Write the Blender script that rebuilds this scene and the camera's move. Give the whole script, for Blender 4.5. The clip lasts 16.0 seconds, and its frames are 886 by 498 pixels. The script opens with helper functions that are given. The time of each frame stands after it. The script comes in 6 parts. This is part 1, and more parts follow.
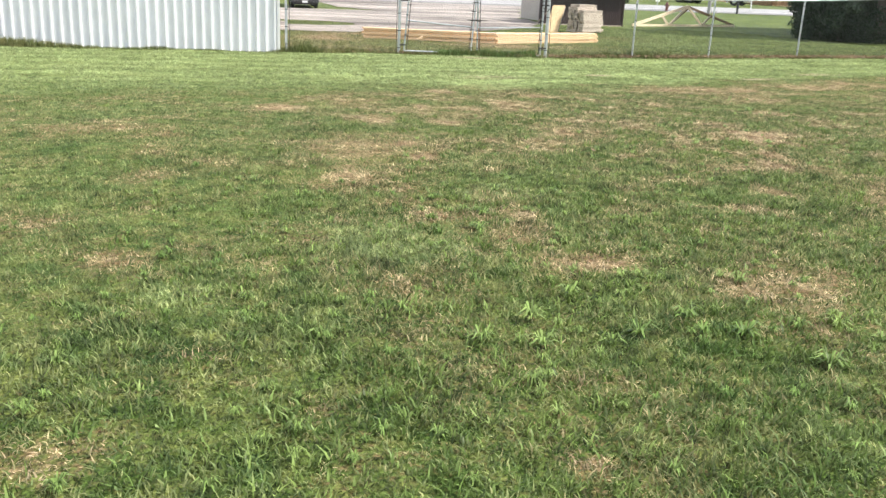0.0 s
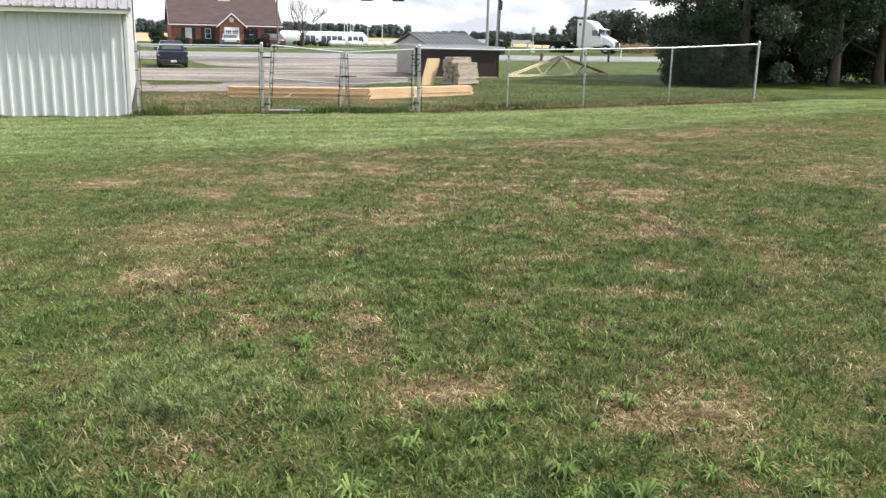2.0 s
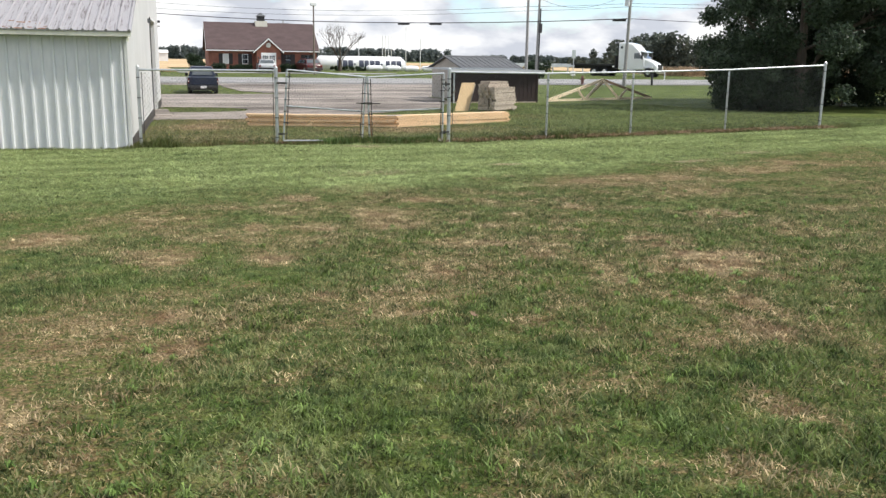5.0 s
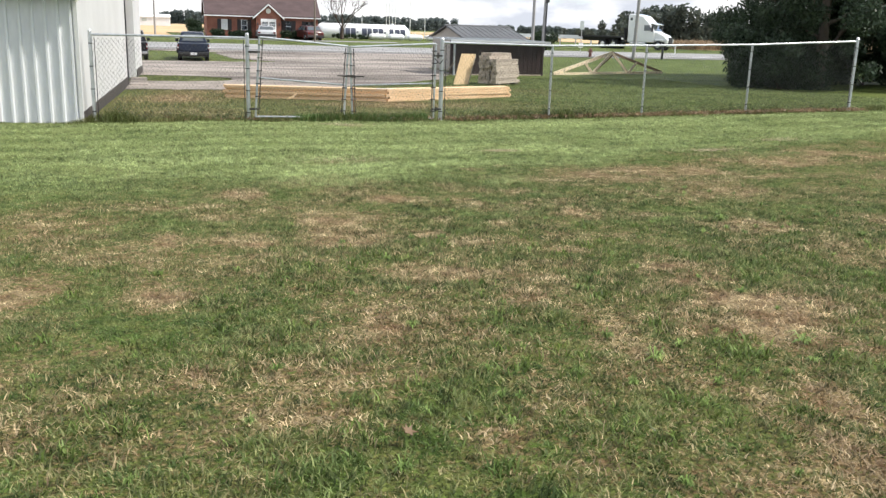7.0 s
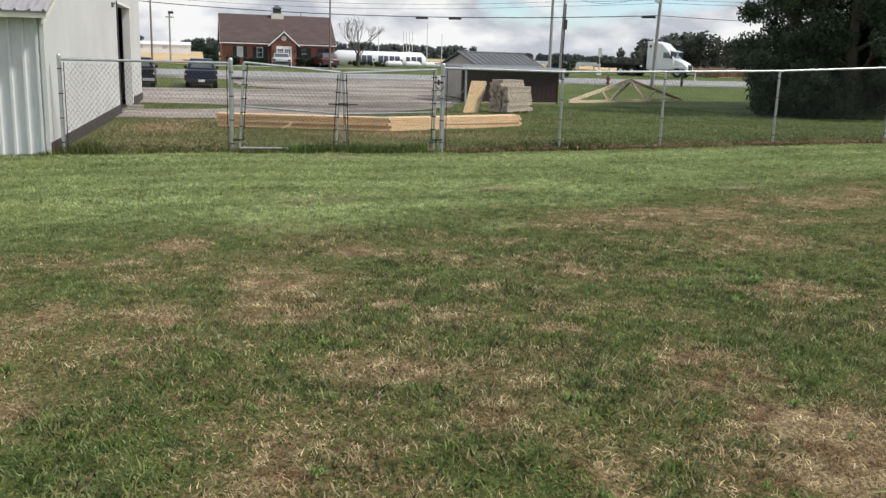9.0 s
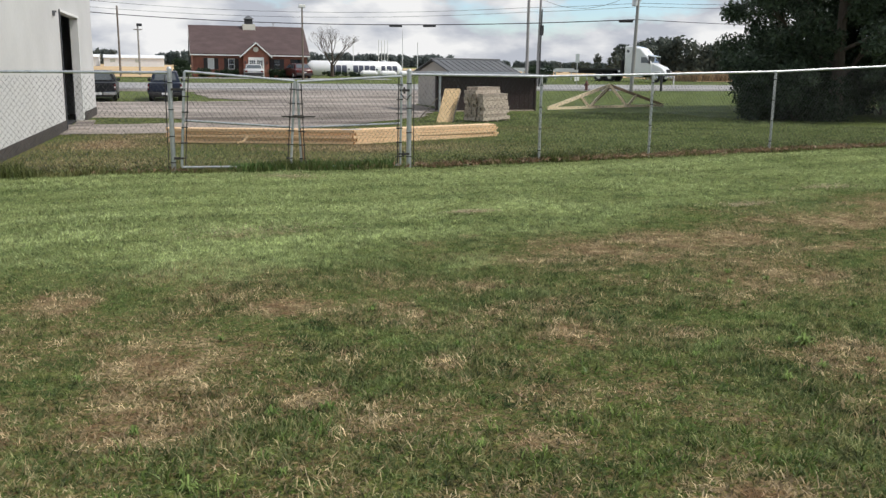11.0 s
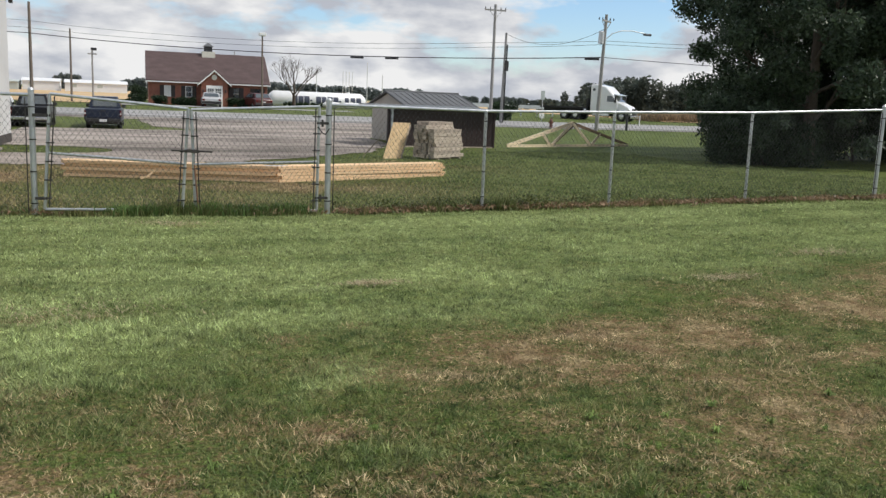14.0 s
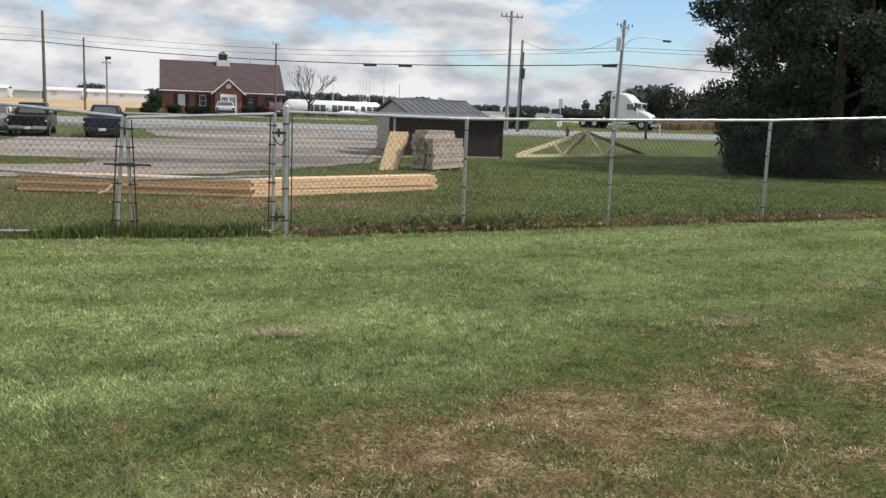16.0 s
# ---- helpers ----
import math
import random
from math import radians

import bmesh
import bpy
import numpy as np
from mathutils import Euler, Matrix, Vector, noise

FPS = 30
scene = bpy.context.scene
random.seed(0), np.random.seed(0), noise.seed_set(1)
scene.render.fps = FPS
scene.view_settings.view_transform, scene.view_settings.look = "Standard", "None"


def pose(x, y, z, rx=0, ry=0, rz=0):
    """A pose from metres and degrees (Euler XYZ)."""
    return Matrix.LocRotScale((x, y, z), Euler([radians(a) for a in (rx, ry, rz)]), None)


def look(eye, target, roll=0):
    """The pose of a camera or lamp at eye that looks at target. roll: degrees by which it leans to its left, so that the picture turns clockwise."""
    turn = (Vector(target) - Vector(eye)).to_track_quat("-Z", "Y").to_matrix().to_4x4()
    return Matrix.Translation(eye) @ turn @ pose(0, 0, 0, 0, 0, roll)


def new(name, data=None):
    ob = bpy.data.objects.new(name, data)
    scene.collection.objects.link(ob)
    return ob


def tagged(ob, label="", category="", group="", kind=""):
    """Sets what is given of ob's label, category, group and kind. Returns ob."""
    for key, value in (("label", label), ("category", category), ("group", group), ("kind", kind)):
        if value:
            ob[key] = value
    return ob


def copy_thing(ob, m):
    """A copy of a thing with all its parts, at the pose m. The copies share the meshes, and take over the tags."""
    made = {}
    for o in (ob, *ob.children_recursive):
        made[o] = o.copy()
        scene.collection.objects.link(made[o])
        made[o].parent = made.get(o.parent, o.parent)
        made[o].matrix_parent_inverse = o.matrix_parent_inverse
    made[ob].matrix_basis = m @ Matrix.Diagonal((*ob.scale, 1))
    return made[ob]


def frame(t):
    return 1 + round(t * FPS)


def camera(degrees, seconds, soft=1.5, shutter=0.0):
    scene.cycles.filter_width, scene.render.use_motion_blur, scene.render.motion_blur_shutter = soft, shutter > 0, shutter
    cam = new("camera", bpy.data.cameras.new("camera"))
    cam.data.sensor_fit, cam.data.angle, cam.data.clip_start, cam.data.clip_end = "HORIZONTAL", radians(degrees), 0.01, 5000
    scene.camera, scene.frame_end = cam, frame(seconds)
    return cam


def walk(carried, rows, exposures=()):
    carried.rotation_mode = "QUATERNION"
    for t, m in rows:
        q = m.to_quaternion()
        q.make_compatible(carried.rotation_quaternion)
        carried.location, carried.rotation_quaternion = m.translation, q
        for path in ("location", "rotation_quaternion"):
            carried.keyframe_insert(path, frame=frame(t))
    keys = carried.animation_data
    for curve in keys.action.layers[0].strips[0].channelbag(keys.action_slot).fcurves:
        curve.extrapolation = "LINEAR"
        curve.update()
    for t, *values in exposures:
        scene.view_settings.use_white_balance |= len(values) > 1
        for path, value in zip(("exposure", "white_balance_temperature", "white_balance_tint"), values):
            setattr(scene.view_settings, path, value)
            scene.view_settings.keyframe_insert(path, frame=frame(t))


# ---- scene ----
cam = camera(53.2, 16.0, 1.4)
PATH = [
    (0, (0.071, -0.003, 1.416), (0.562, 1.845, 0.829), 2.6),
    (0.5, (0.201, 0.279, 1.406), (0.799, 2.115, 0.883), 1.3),
    (1, (0.41, 0.559, 1.398), (1.085, 2.365, 0.867), 2.0),
    (1.5, (0.559, 0.805, 1.392), (1.267, 2.598, 0.859), 2.3),
    (2, (0.729, 1.018, 1.411), (1.454, 2.822, 0.943), 1.3),
    (2.5, (0.954, 1.26, 1.403), (1.67, 3.092, 1.044), 1.0),
    (3, (1.131, 1.543, 1.384), (1.842, 3.381, 1.045), 0.9),
    (3.5, (1.273, 1.897, 1.383), (2.005, 3.723, 1.025), 0.8),
    (4, (1.387, 2.161, 1.37), (2.06, 4.01, 1.01), 1.7),
    (6.5, (2.277, 4.246, 1.376), (2.916, 6.075, 0.879), 0.6),
    (7, (2.547, 4.589, 1.372), (3.18, 6.424, 0.889), 1.8),
    (7.5, (2.759, 4.86, 1.378), (3.359, 6.711, 0.916), 2.1),
    (8, (2.939, 5.173, 1.371), (3.544, 7.028, 0.93), 2.2),
    (10.5, (3.864, 6.957, 1.267), (4.452, 8.822, 0.849), 0.8),
    (11, (4.002, 7.341, 1.261), (4.638, 9.193, 0.855), 0.8),
    (11.5, (4.201, 7.679, 1.243), (4.841, 9.53, 0.84), 2.0),
    (12, (4.394, 7.946, 1.24), (5.036, 9.801, 0.856), 1.8),
    (12.5, (4.599, 8.28, 1.264), (5.261, 10.141, 0.945), 1.9),
    (13, (4.841, 8.622, 1.245), (5.499, 10.491, 0.968), 3.1),
    (13.5, (5.096, 8.98, 1.218), (5.774, 10.834, 0.903), 2.7),
    (14, (5.328, 9.321, 1.226), (6.038, 11.161, 0.896), 2.3),
    (14.5, (5.6, 9.625, 1.21), (6.305, 11.467, 0.881), 3.3),
    (15, (5.823, 9.891, 1.194), (6.522, 11.734, 0.859), 2.9),
    (15.5, (6.092, 10.2, 1.206), (6.791, 12.046, 0.885), 2.2),
    (16, (6.453, 10.506, 1.222), (7.116, 12.367, 0.909), 2.2),
]
EXPOSURES = [(0, 1.3), (0.5, 0.95), (1.0, 0.8), (1.5, 0.8), (2.0, 0.8), (2.5, 0.07), (3.1, -0.05), (3.6, 0.25), (4.2, 0.4), (6.3, 0.75), (7.5, 0.7), (8.0, 0.48), (10.4, 0.15), (12.0, 0.15), (12.5, 0.0), (13.0, -0.2), (13.6, 0.0), (14.2, 0.1), (16, 0.1)]
walk(cam, [(t, look(eye, target, roll)) for t, eye, target, roll in PATH], EXPOSURES)

# ---- world, sun ----
SUN_ELEVATION, SUN_AZIMUTH = 51.0, 114.0  # azimuth from +y towards +x
world = bpy.data.worlds.new("sky")
scene.world = world
world.use_nodes = True
wn, wl = world.node_tree.nodes, world.node_tree.links
wn.clear()
w_out = wn.new("ShaderNodeOutputWorld")
w_sky = wn.new("ShaderNodeTexSky")
w_sky.sky_type, w_sky.sun_disc = "NISHITA", False
w_sky.air_density, w_sky.dust_density, w_sky.ozone_density = 1.0, 0.4, 6.0
w_sky.sun_elevation, w_sky.sun_rotation = radians(SUN_ELEVATION), radians(SUN_AZIMUTH)
w_blue = wn.new("ShaderNodeBackground")
w_blue.inputs["Strength"].default_value = 0.14
wl.new(w_sky.outputs[0], w_blue.inputs["Color"])
w_co = wn.new("ShaderNodeTexCoord")
w_map = wn.new("ShaderNodeMapping")
w_map.inputs["Scale"].default_value = (1.0, 1.0, 2.6)
w_map.inputs["Location"].default_value = (0.55, 0.1, 0.12)
wl.new(w_co.outputs["Generated"], w_map.inputs["Vector"])
w_cover = wn.new("ShaderNodeTexNoise")
w_cover.inputs["Scale"].default_value, w_cover.inputs["Detail"].default_value = 7.5, 12.0
w_cover.inputs["Roughness"].default_value = 0.55
wl.new(w_map.outputs[0], w_cover.inputs["Vector"])
w_ramp = wn.new("ShaderNodeValToRGB")
w_ramp.color_ramp.elements[0].position, w_ramp.color_ramp.elements[1].position = 0.45, 0.56
w_xyz, w_low, w_sum = wn.new("ShaderNodeSeparateXYZ"), wn.new("ShaderNodeMapRange"), wn.new("ShaderNodeMath")
wl.new(w_co.outputs["Generated"], w_xyz.inputs[0])
w_low.inputs[1].default_value, w_low.inputs[2].default_value, w_low.inputs[3].default_value, w_low.inputs[4].default_value = 0.02, 0.085, 0.13, 0.0
wl.new(w_xyz.outputs["Z"], w_low.inputs[0])  # cloud banks close up towards the horizon
wl.new(w_cover.outputs["Fac"], w_sum.inputs[0]), wl.new(w_low.outputs[0], w_sum.inputs[1])
w_open, w_gap, w_clear = wn.new("ShaderNodeVectorMath"), wn.new("ShaderNodeMapRange"), wn.new("ShaderNodeMath")
w_open.operation, w_clear.operation = "DISTANCE", "ADD"
w_open.inputs[1].default_value = (0.53, 0.83, 0.155)  # the clouds break up towards the north-east
w_gap.inputs[1].default_value, w_gap.inputs[2].default_value, w_gap.inputs[3].default_value, w_gap.inputs[4].default_value = 0.02, 0.19, -0.14, 0.07
wl.new(w_co.outputs["Generated"], w_open.inputs[0]), wl.new(w_open.outputs["Value"], w_gap.inputs[0])
wl.new(w_sum.outputs[0], w_clear.inputs[0]), wl.new(w_gap.outputs[0], w_clear.inputs[1])
wl.new(w_clear.outputs[0], w_ramp.inputs["Fac"])
w_shade = wn.new("ShaderNodeTexNoise")
w_shade.inputs["Scale"].default_value, w_shade.inputs["Detail"].default_value = 11.0, 9.0
wl.new(w_map.outputs[0], w_shade.inputs["Vector"])
w_tone = wn.new("ShaderNodeValToRGB")
w_tone.color_ramp.elements[0].position, w_tone.color_ramp.elements[0].color = 0.40, (0.56, 0.59, 0.66, 1)
w_tone.color_ramp.elements[1].position, w_tone.color_ramp.elements[1].color = 0.60, (1.0, 1.0, 1.0, 1)
wl.new(w_shade.outputs["Fac"], w_tone.inputs["Fac"])
w_cloud = wn.new("ShaderNodeBackground")
w_cloud.inputs["Strength"].default_value = 0.81
wl.new(w_tone.outputs[0], w_cloud.inputs["Color"])
w_mix = wn.new("ShaderNodeMixShader")
wl.new(w_ramp.outputs[0], w_mix.inputs[0])
wl.new(w_blue.outputs[0], w_mix.inputs[1])
wl.new(w_cloud.outputs[0], w_mix.inputs[2])
wl.new(w_mix.outputs[0], w_out.inputs["Surface"])

sun = new("sun", bpy.data.lights.new("sun", "SUN"))
sun.data.energy, sun.data.angle, sun.data.color = 3.0, radians(5.0), (1.0, 0.95, 0.87)
_sd = Vector((math.sin(radians(SUN_AZIMUTH)) * math.cos(radians(SUN_ELEVATION)),
              math.cos(radians(SUN_AZIMUTH)) * math.cos(radians(SUN_ELEVATION)), math.sin(radians(SUN_ELEVATION))))
sun.matrix_world = look(_sd * 100, (0, 0, 0))


# ---- materials ----
def material(name, c1, c2, scale=4.0, rough=0.7, metal=0.0, bump=0.0, fine=40.0, stretch=(1, 1, 1), random_by="", amount=0.3, low=0.35, high=0.65, coat=0.0, ior=1.45, spec=0.5):
    """Two colours mixed by a coarse and a fine noise at real-world size, with relief."""
    m = bpy.data.materials.new(name)
    m.use_nodes = True
    n, l = m.node_tree.nodes, m.node_tree.links
    b = n["Principled BSDF"]
    co = n.new("ShaderNodeTexCoord")
    mp = n.new("ShaderNodeMapping")
    mp.inputs["Scale"].default_value = stretch
    l.new(co.outputs["Object"], mp.inputs["Vector"])
    a, f = n.new("ShaderNodeTexNoise"), n.new("ShaderNodeTexNoise")
    a.inputs["Scale"].default_value, a.inputs["Detail"].default_value = scale, 5.0
    f.inputs["Scale"].default_value, f.inputs["Detail"].default_value = fine, 4.0
    l.new(mp.outputs[0], a.inputs["Vector"]), l.new(mp.outputs[0], f.inputs["Vector"])
    add = n.new("ShaderNodeMath")
    add.operation = "MULTIPLY_ADD"
    add.inputs[1].default_value, add.inputs[2].default_value = 0.35, 0.0
    l.new(f.outputs["Fac"], add.inputs[0])
    add2 = n.new("ShaderNodeMath")
    add2.operation = "MULTIPLY_ADD"
    add2.inputs[1].default_value = 0.65
    l.new(a.outputs["Fac"], add2.inputs[0]), l.new(add.outputs[0], add2.inputs[2])
    ramp = n.new("ShaderNodeMapRange")
    ramp.inputs[1].default_value, ramp.inputs[2].default_value = low, high
    l.new(add2.outputs[0], ramp.inputs[0])
    mix = n.new("ShaderNodeMix")
    mix.data_type = "RGBA"
    mix.inputs[6].default_value, mix.inputs[7].default_value = (*c1, 1), (*c2, 1)
    l.new(ramp.outputs[0], mix.inputs[0])
    out = mix.outputs[2]
    if random_by:
        src = n.new("ShaderNodeObjectInfo" if random_by == "object" else "ShaderNodeNewGeometry")
        sock = src.outputs["Random"] if random_by == "object" else src.outputs["Random Per Island"]
        mr = n.new("ShaderNodeMapRange")
        mr.inputs[3].default_value, mr.inputs[4].default_value = 1 - amount, 1 + amount
        l.new(sock, mr.inputs[0])
        hs = n.new("ShaderNodeHueSaturation")
        l.new(mr.outputs[0], hs.inputs["Value"]), l.new(out, hs.inputs["Color"])
        out = hs.outputs[0]
    l.new(out, b.inputs["Base Color"])
    b.inputs["Roughness"].default_value, b.inputs["Metallic"].default_value = rough, metal
    b.inputs["Coat Weight"].default_value, b.inputs["Specular IOR Level"].default_value = coat, spec
    if bump:
        bp = n.new("ShaderNodeBump")
        bp.inputs["Strength"].default_value, bp.inputs["Distance"].default_value = 0.6, bump
        l.new(add2.outputs[0], bp.inputs["Height"]), l.new(bp.outputs[0], b.inputs["Normal"])
    return m


def glass(name, tint):
    m = bpy.data.materials.new(name)
    m.use_nodes = True
    b = m.node_tree.nodes["Principled BSDF"]
    b.inputs["Base Color"].default_value = (*tint, 1)
    b.inputs["Roughness"].default_value = 0.06
    b.inputs["Transmission Weight"].default_value = 0.55
    return m


def leafy(name, c1, c2, amount=0.45, shine=0.45, sheer=0.3):
    """A leaf: diffuse and gloss with some light through it; each leaf its own tone."""
    m = material(name, c1, c2, scale=1.2, fine=9, rough=shine, random_by="island", amount=amount)
    n, l = m.node_tree.nodes, m.node_tree.links
    b, o = n["Principled BSDF"], n["Material Output"]
    tr = n.new("ShaderNodeBsdfTranslucent")
    l.new(b.inputs["Base Color"].links[0].from_socket, tr.inputs["Color"])
    mx = n.new("ShaderNodeMixShader")
    mx.inputs[0].default_value = sheer
    b.inputs["Specular IOR Level"].default_value = 0.25
    l.new(b.outputs[0], mx.inputs[1]), l.new(tr.outputs[0], mx.inputs[2]), l.new(mx.outputs[0], o.inputs["Surface"])
    return m


def lawn(name, blades):
    """Green turf that turns to straw where the attribute 'dry' says so, and paler where 'pale' does."""
    m = bpy.data.materials.new(name)
    m.use_nodes = True
    n, l = m.node_tree.nodes, m.node_tree.links
    b, o = n["Principled BSDF"], n["Material Output"]
    geo = n.new("ShaderNodeNewGeometry")

    def noise_of(scale, detail=5.0, stretch=None):
        t = n.new("ShaderNodeTexNoise")
        t.inputs["Scale"].default_value, t.inputs["Detail"].default_value = scale, detail
        if stretch:
            mp = n.new("ShaderNodeMapping")
            mp.inputs["Scale"].default_value = stretch
            l.new(geo.outputs["Position"], mp.inputs["Vector"]), l.new(mp.outputs[0], t.inputs["Vector"])
        else:
            l.new(geo.outputs["Position"], t.inputs["Vector"])
        return t.outputs["Fac"]

    def ranged(sock, a, c, lo=0.0, hi=1.0):
        r = n.new("ShaderNodeMapRange")
        r.inputs[1].default_value, r.inputs[2].default_value, r.inputs[3].default_value, r.inputs[4].default_value = a, c, lo, hi
        l.new(sock, r.inputs[0])
        return r.outputs[0]

    def mixed(f, x, y):
        q = n.new("ShaderNodeMix")
        q.data_type = "RGBA"
        l.new(f, q.inputs[0])
        for s, v in ((6, x), (7, y)):
            if isinstance(v, tuple):
                q.inputs[s].default_value = (*v, 1)
            else:
                l.new(v, q.inputs[s])
        return q.outputs[2]

    def summed(x, y, k=1.0):
        q = n.new("ShaderNodeMath")
        q.operation = "MULTIPLY_ADD"
        q.inputs[1].default_value = k
        l.new(y, q.inputs[0]), l.new(x, q.inputs[2])
        return q.outputs[0]

    dry, pale = n.new("ShaderNodeAttribute"), n.new("ShaderNodeAttribute")
    dry.attribute_name, pale.attribute_name = "dry", "pale"
    green = mixed(ranged(noise_of(1.7), 0.35, 0.65), GRASS_DARK, GRASS_LIGHT)
    green = mixed(ranged(noise_of(7.0, 7.0), 0.42, 0.66), green, GRASS_YELLOW)
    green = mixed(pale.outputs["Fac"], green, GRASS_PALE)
    straw = mixed(ranged(noise_of(6.0), 0.35, 0.65), STRAW_RED, STRAW_PALE)
    level = dry.outputs["Fac"]
    if blades:
        level = summed(level, ranged(geo.outputs["Random Per Island"], 0, 1, -0.27, 0.27))
    else:
        level = summed(level, ranged(noise_of(26.0, 6.0), 0.3, 0.7, -0.35, 0.35))
    tired = mixed(ranged(level, 0.34, 0.66), green, GRASS_OLIVE)
    colour = mixed(ranged(level, 0.60, 0.84), tired, straw)
    hs = n.new("ShaderNodeHueSaturation")
    hs.inputs["Saturation"].default_value = 1.0 if blades else 1.2
    l.new(colour, hs.inputs["Color"])
    if blades:
        lone = ranged(geo.outputs["Random Per Island"], 0, 1, 0.52, 1.56)
        tuft = ranged(noise_of(11.0, 3.0), 0.32, 0.68, 0.42, 1.58)
        times = n.new("ShaderNodeMath")
        times.operation = "MULTIPLY"
        l.new(lone, times.inputs[0]), l.new(tuft, times.inputs[1]), l.new(times.outputs[0], hs.inputs["Value"])
    else:
        l.new(ranged(noise_of(55.0, 6.0), 0.3, 0.7, 0.24, 0.95), hs.inputs["Value"])
    l.new(hs.outputs[0], b.inputs["Base Color"])
    b.inputs["Roughness"].default_value, b.inputs["Specular IOR Level"].default_value = 0.65, 0.2
    if blades:
        tr, mx = n.new("ShaderNodeBsdfTranslucent"), n.new("ShaderNodeMixShader")
        mx.inputs[0].default_value = 0.32
        l.new(hs.outputs[0], tr.inputs["Color"])
        l.new(b.outputs[0], mx.inputs[1]), l.new(tr.outputs[0], mx.inputs[2]), l.new(mx.outputs[0], o.inputs["Surface"])
    else:
        bp = n.new("ShaderNodeBump")
        bp.inputs["Strength"].default_value, bp.inputs["Distance"].default_value = 0.9, 0.05
        b.inputs["Specular IOR Level"].default_value = 0.05
        l.new(noise_of(38.0, 6.0), bp.inputs["Height"]), l.new(bp.outputs[0], b.inputs["Normal"])
    return m


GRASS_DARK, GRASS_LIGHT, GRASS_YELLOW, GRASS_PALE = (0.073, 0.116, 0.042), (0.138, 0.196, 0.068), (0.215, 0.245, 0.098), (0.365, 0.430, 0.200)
GRASS_OLIVE = (0.222, 0.200, 0.098)
STRAW_RED, STRAW_PALE = (0.262, 0.182, 0.112), (0.53, 0.435, 0.275)
M_GROUND, M_BLADES = lawn("turf", False), lawn("grass_blades", True)
M_WEED = leafy("weed_leaf", (0.100, 0.172, 0.040), (0.225, 0.300, 0.092), 0.6)
M_GATEGRASS = leafy("long_green_grass", (0.055, 0.115, 0.030), (0.13, 0.20, 0.06), 0.45)
M_TALL = leafy("tall_grass", (0.07, 0.11, 0.03), (0.22, 0.21, 0.09), 0.45)
M_TUFT = leafy("tuft_grass", (0.076, 0.130, 0.032), (0.200, 0.262, 0.074), 0.6)
M_CORN = leafy("dry_corn", (0.25, 0.175, 0.11), (0.42, 0.32, 0.21), 0.35)
M_LITTER = leafy("dead_leaf", (0.16, 0.10, 0.06), (0.34, 0.24, 0.15), 0.4)
M_TREE = leafy("tree_leaf", (0.040, 0.062, 0.040), (0.075, 0.105, 0.062), 0.5, sheer=0.3)
M_SHRUB = leafy("shrub_leaf", (0.024, 0.044, 0.024), (0.046, 0.070, 0.036), 0.4)
# distance haze is put into this pale bluish leaf colour
M_HAZEWOOD = leafy("far_woods", (0.150, 0.178, 0.176), (0.190, 0.215, 0.200), 0.15, sheer=0.5)
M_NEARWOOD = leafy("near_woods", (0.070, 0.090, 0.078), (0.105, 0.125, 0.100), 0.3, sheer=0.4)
M_BARK = material("bark", (0.06, 0.045, 0.035), (0.13, 0.105, 0.085), 6, 0.9, bump=0.02, stretch=(1, 1, 0.25))
M_GRAVEL = material("gravel", (0.085, 0.070, 0.058), (0.375, 0.328, 0.288), 0.40, 0.95, bump=0.012, fine=7, low=0.40, high=0.60, stretch=(0.32, 1.2, 1))
M_ROAD = material("road_concrete", (0.25, 0.248, 0.245), (0.34, 0.337, 0.33), 0.5, 0.9, fine=20, bump=0.003)
M_ASPHALT = material("old_asphalt", (0.16, 0.155, 0.15), (0.24, 0.235, 0.23), 0.5, 0.9, fine=20, bump=0.003)
M_LINE = material("road_paint", (0.62, 0.62, 0.60), (0.8, 0.8, 0.78), 3, 0.7)
M_FIELD = material("ripe_field", (0.42, 0.29, 0.15), (0.60, 0.44, 0.25), 0.05, 0.95, fine=1.2, bump=0.1)
M_STEELWALL = material("white_ribbed_steel", (0.60, 0.61, 0.63), (0.74, 0.75, 0.76), 0.9, 0.45, fine=14, stretch=(1, 1, 0.3), bump=0.002)
M_WALLWHITE = material("white_wall_panel", (0.54, 0.54, 0.53), (0.63, 0.63, 0.62), 0.7, 0.6, fine=10)
M_ROOFTIN = material("weathered_tin_roof", (0.13, 0.11, 0.105), (0.37, 0.36, 0.375), 1.5, 0.55, 0.2, fine=7, stretch=(16, 1.1, 1.1), bump=0.003, low=0.36, high=0.49)
M_RUST = material("rust", (0.16, 0.07, 0.035), (0.33, 0.2, 0.13), 8, 0.9)
M_CREAM = material("cream_fascia", (0.62, 0.60, 0.52), (0.74, 0.72, 0.64), 3, 0.7)
M_DARKTRIM = material("dark_trim", (0.022, 0.022, 0.026), (0.05, 0.05, 0.055), 4, 0.6)
# near-black: the shade inside the shed is put into this colour
M_INSHADE = material("interior_shade", (0.012, 0.012, 0.016), (0.03, 0.03, 0.035), 2, 0.9)
M_GALV = material("galvanised_steel", (0.40, 0.42, 0.44), (0.62, 0.64, 0.65), 7, 0.38, 0.75, fine=40, stretch=(1, 1, 0.4))
M_WIRE = material("chain_link_wire", (0.07, 0.072, 0.075), (0.14, 0.142, 0.145), 5, 0.5, 0.4)
M_TIE = material("dark_wire_tie", (0.03, 0.03, 0.03), (0.07, 0.065, 0.06), 8, 0.7, 0.4)
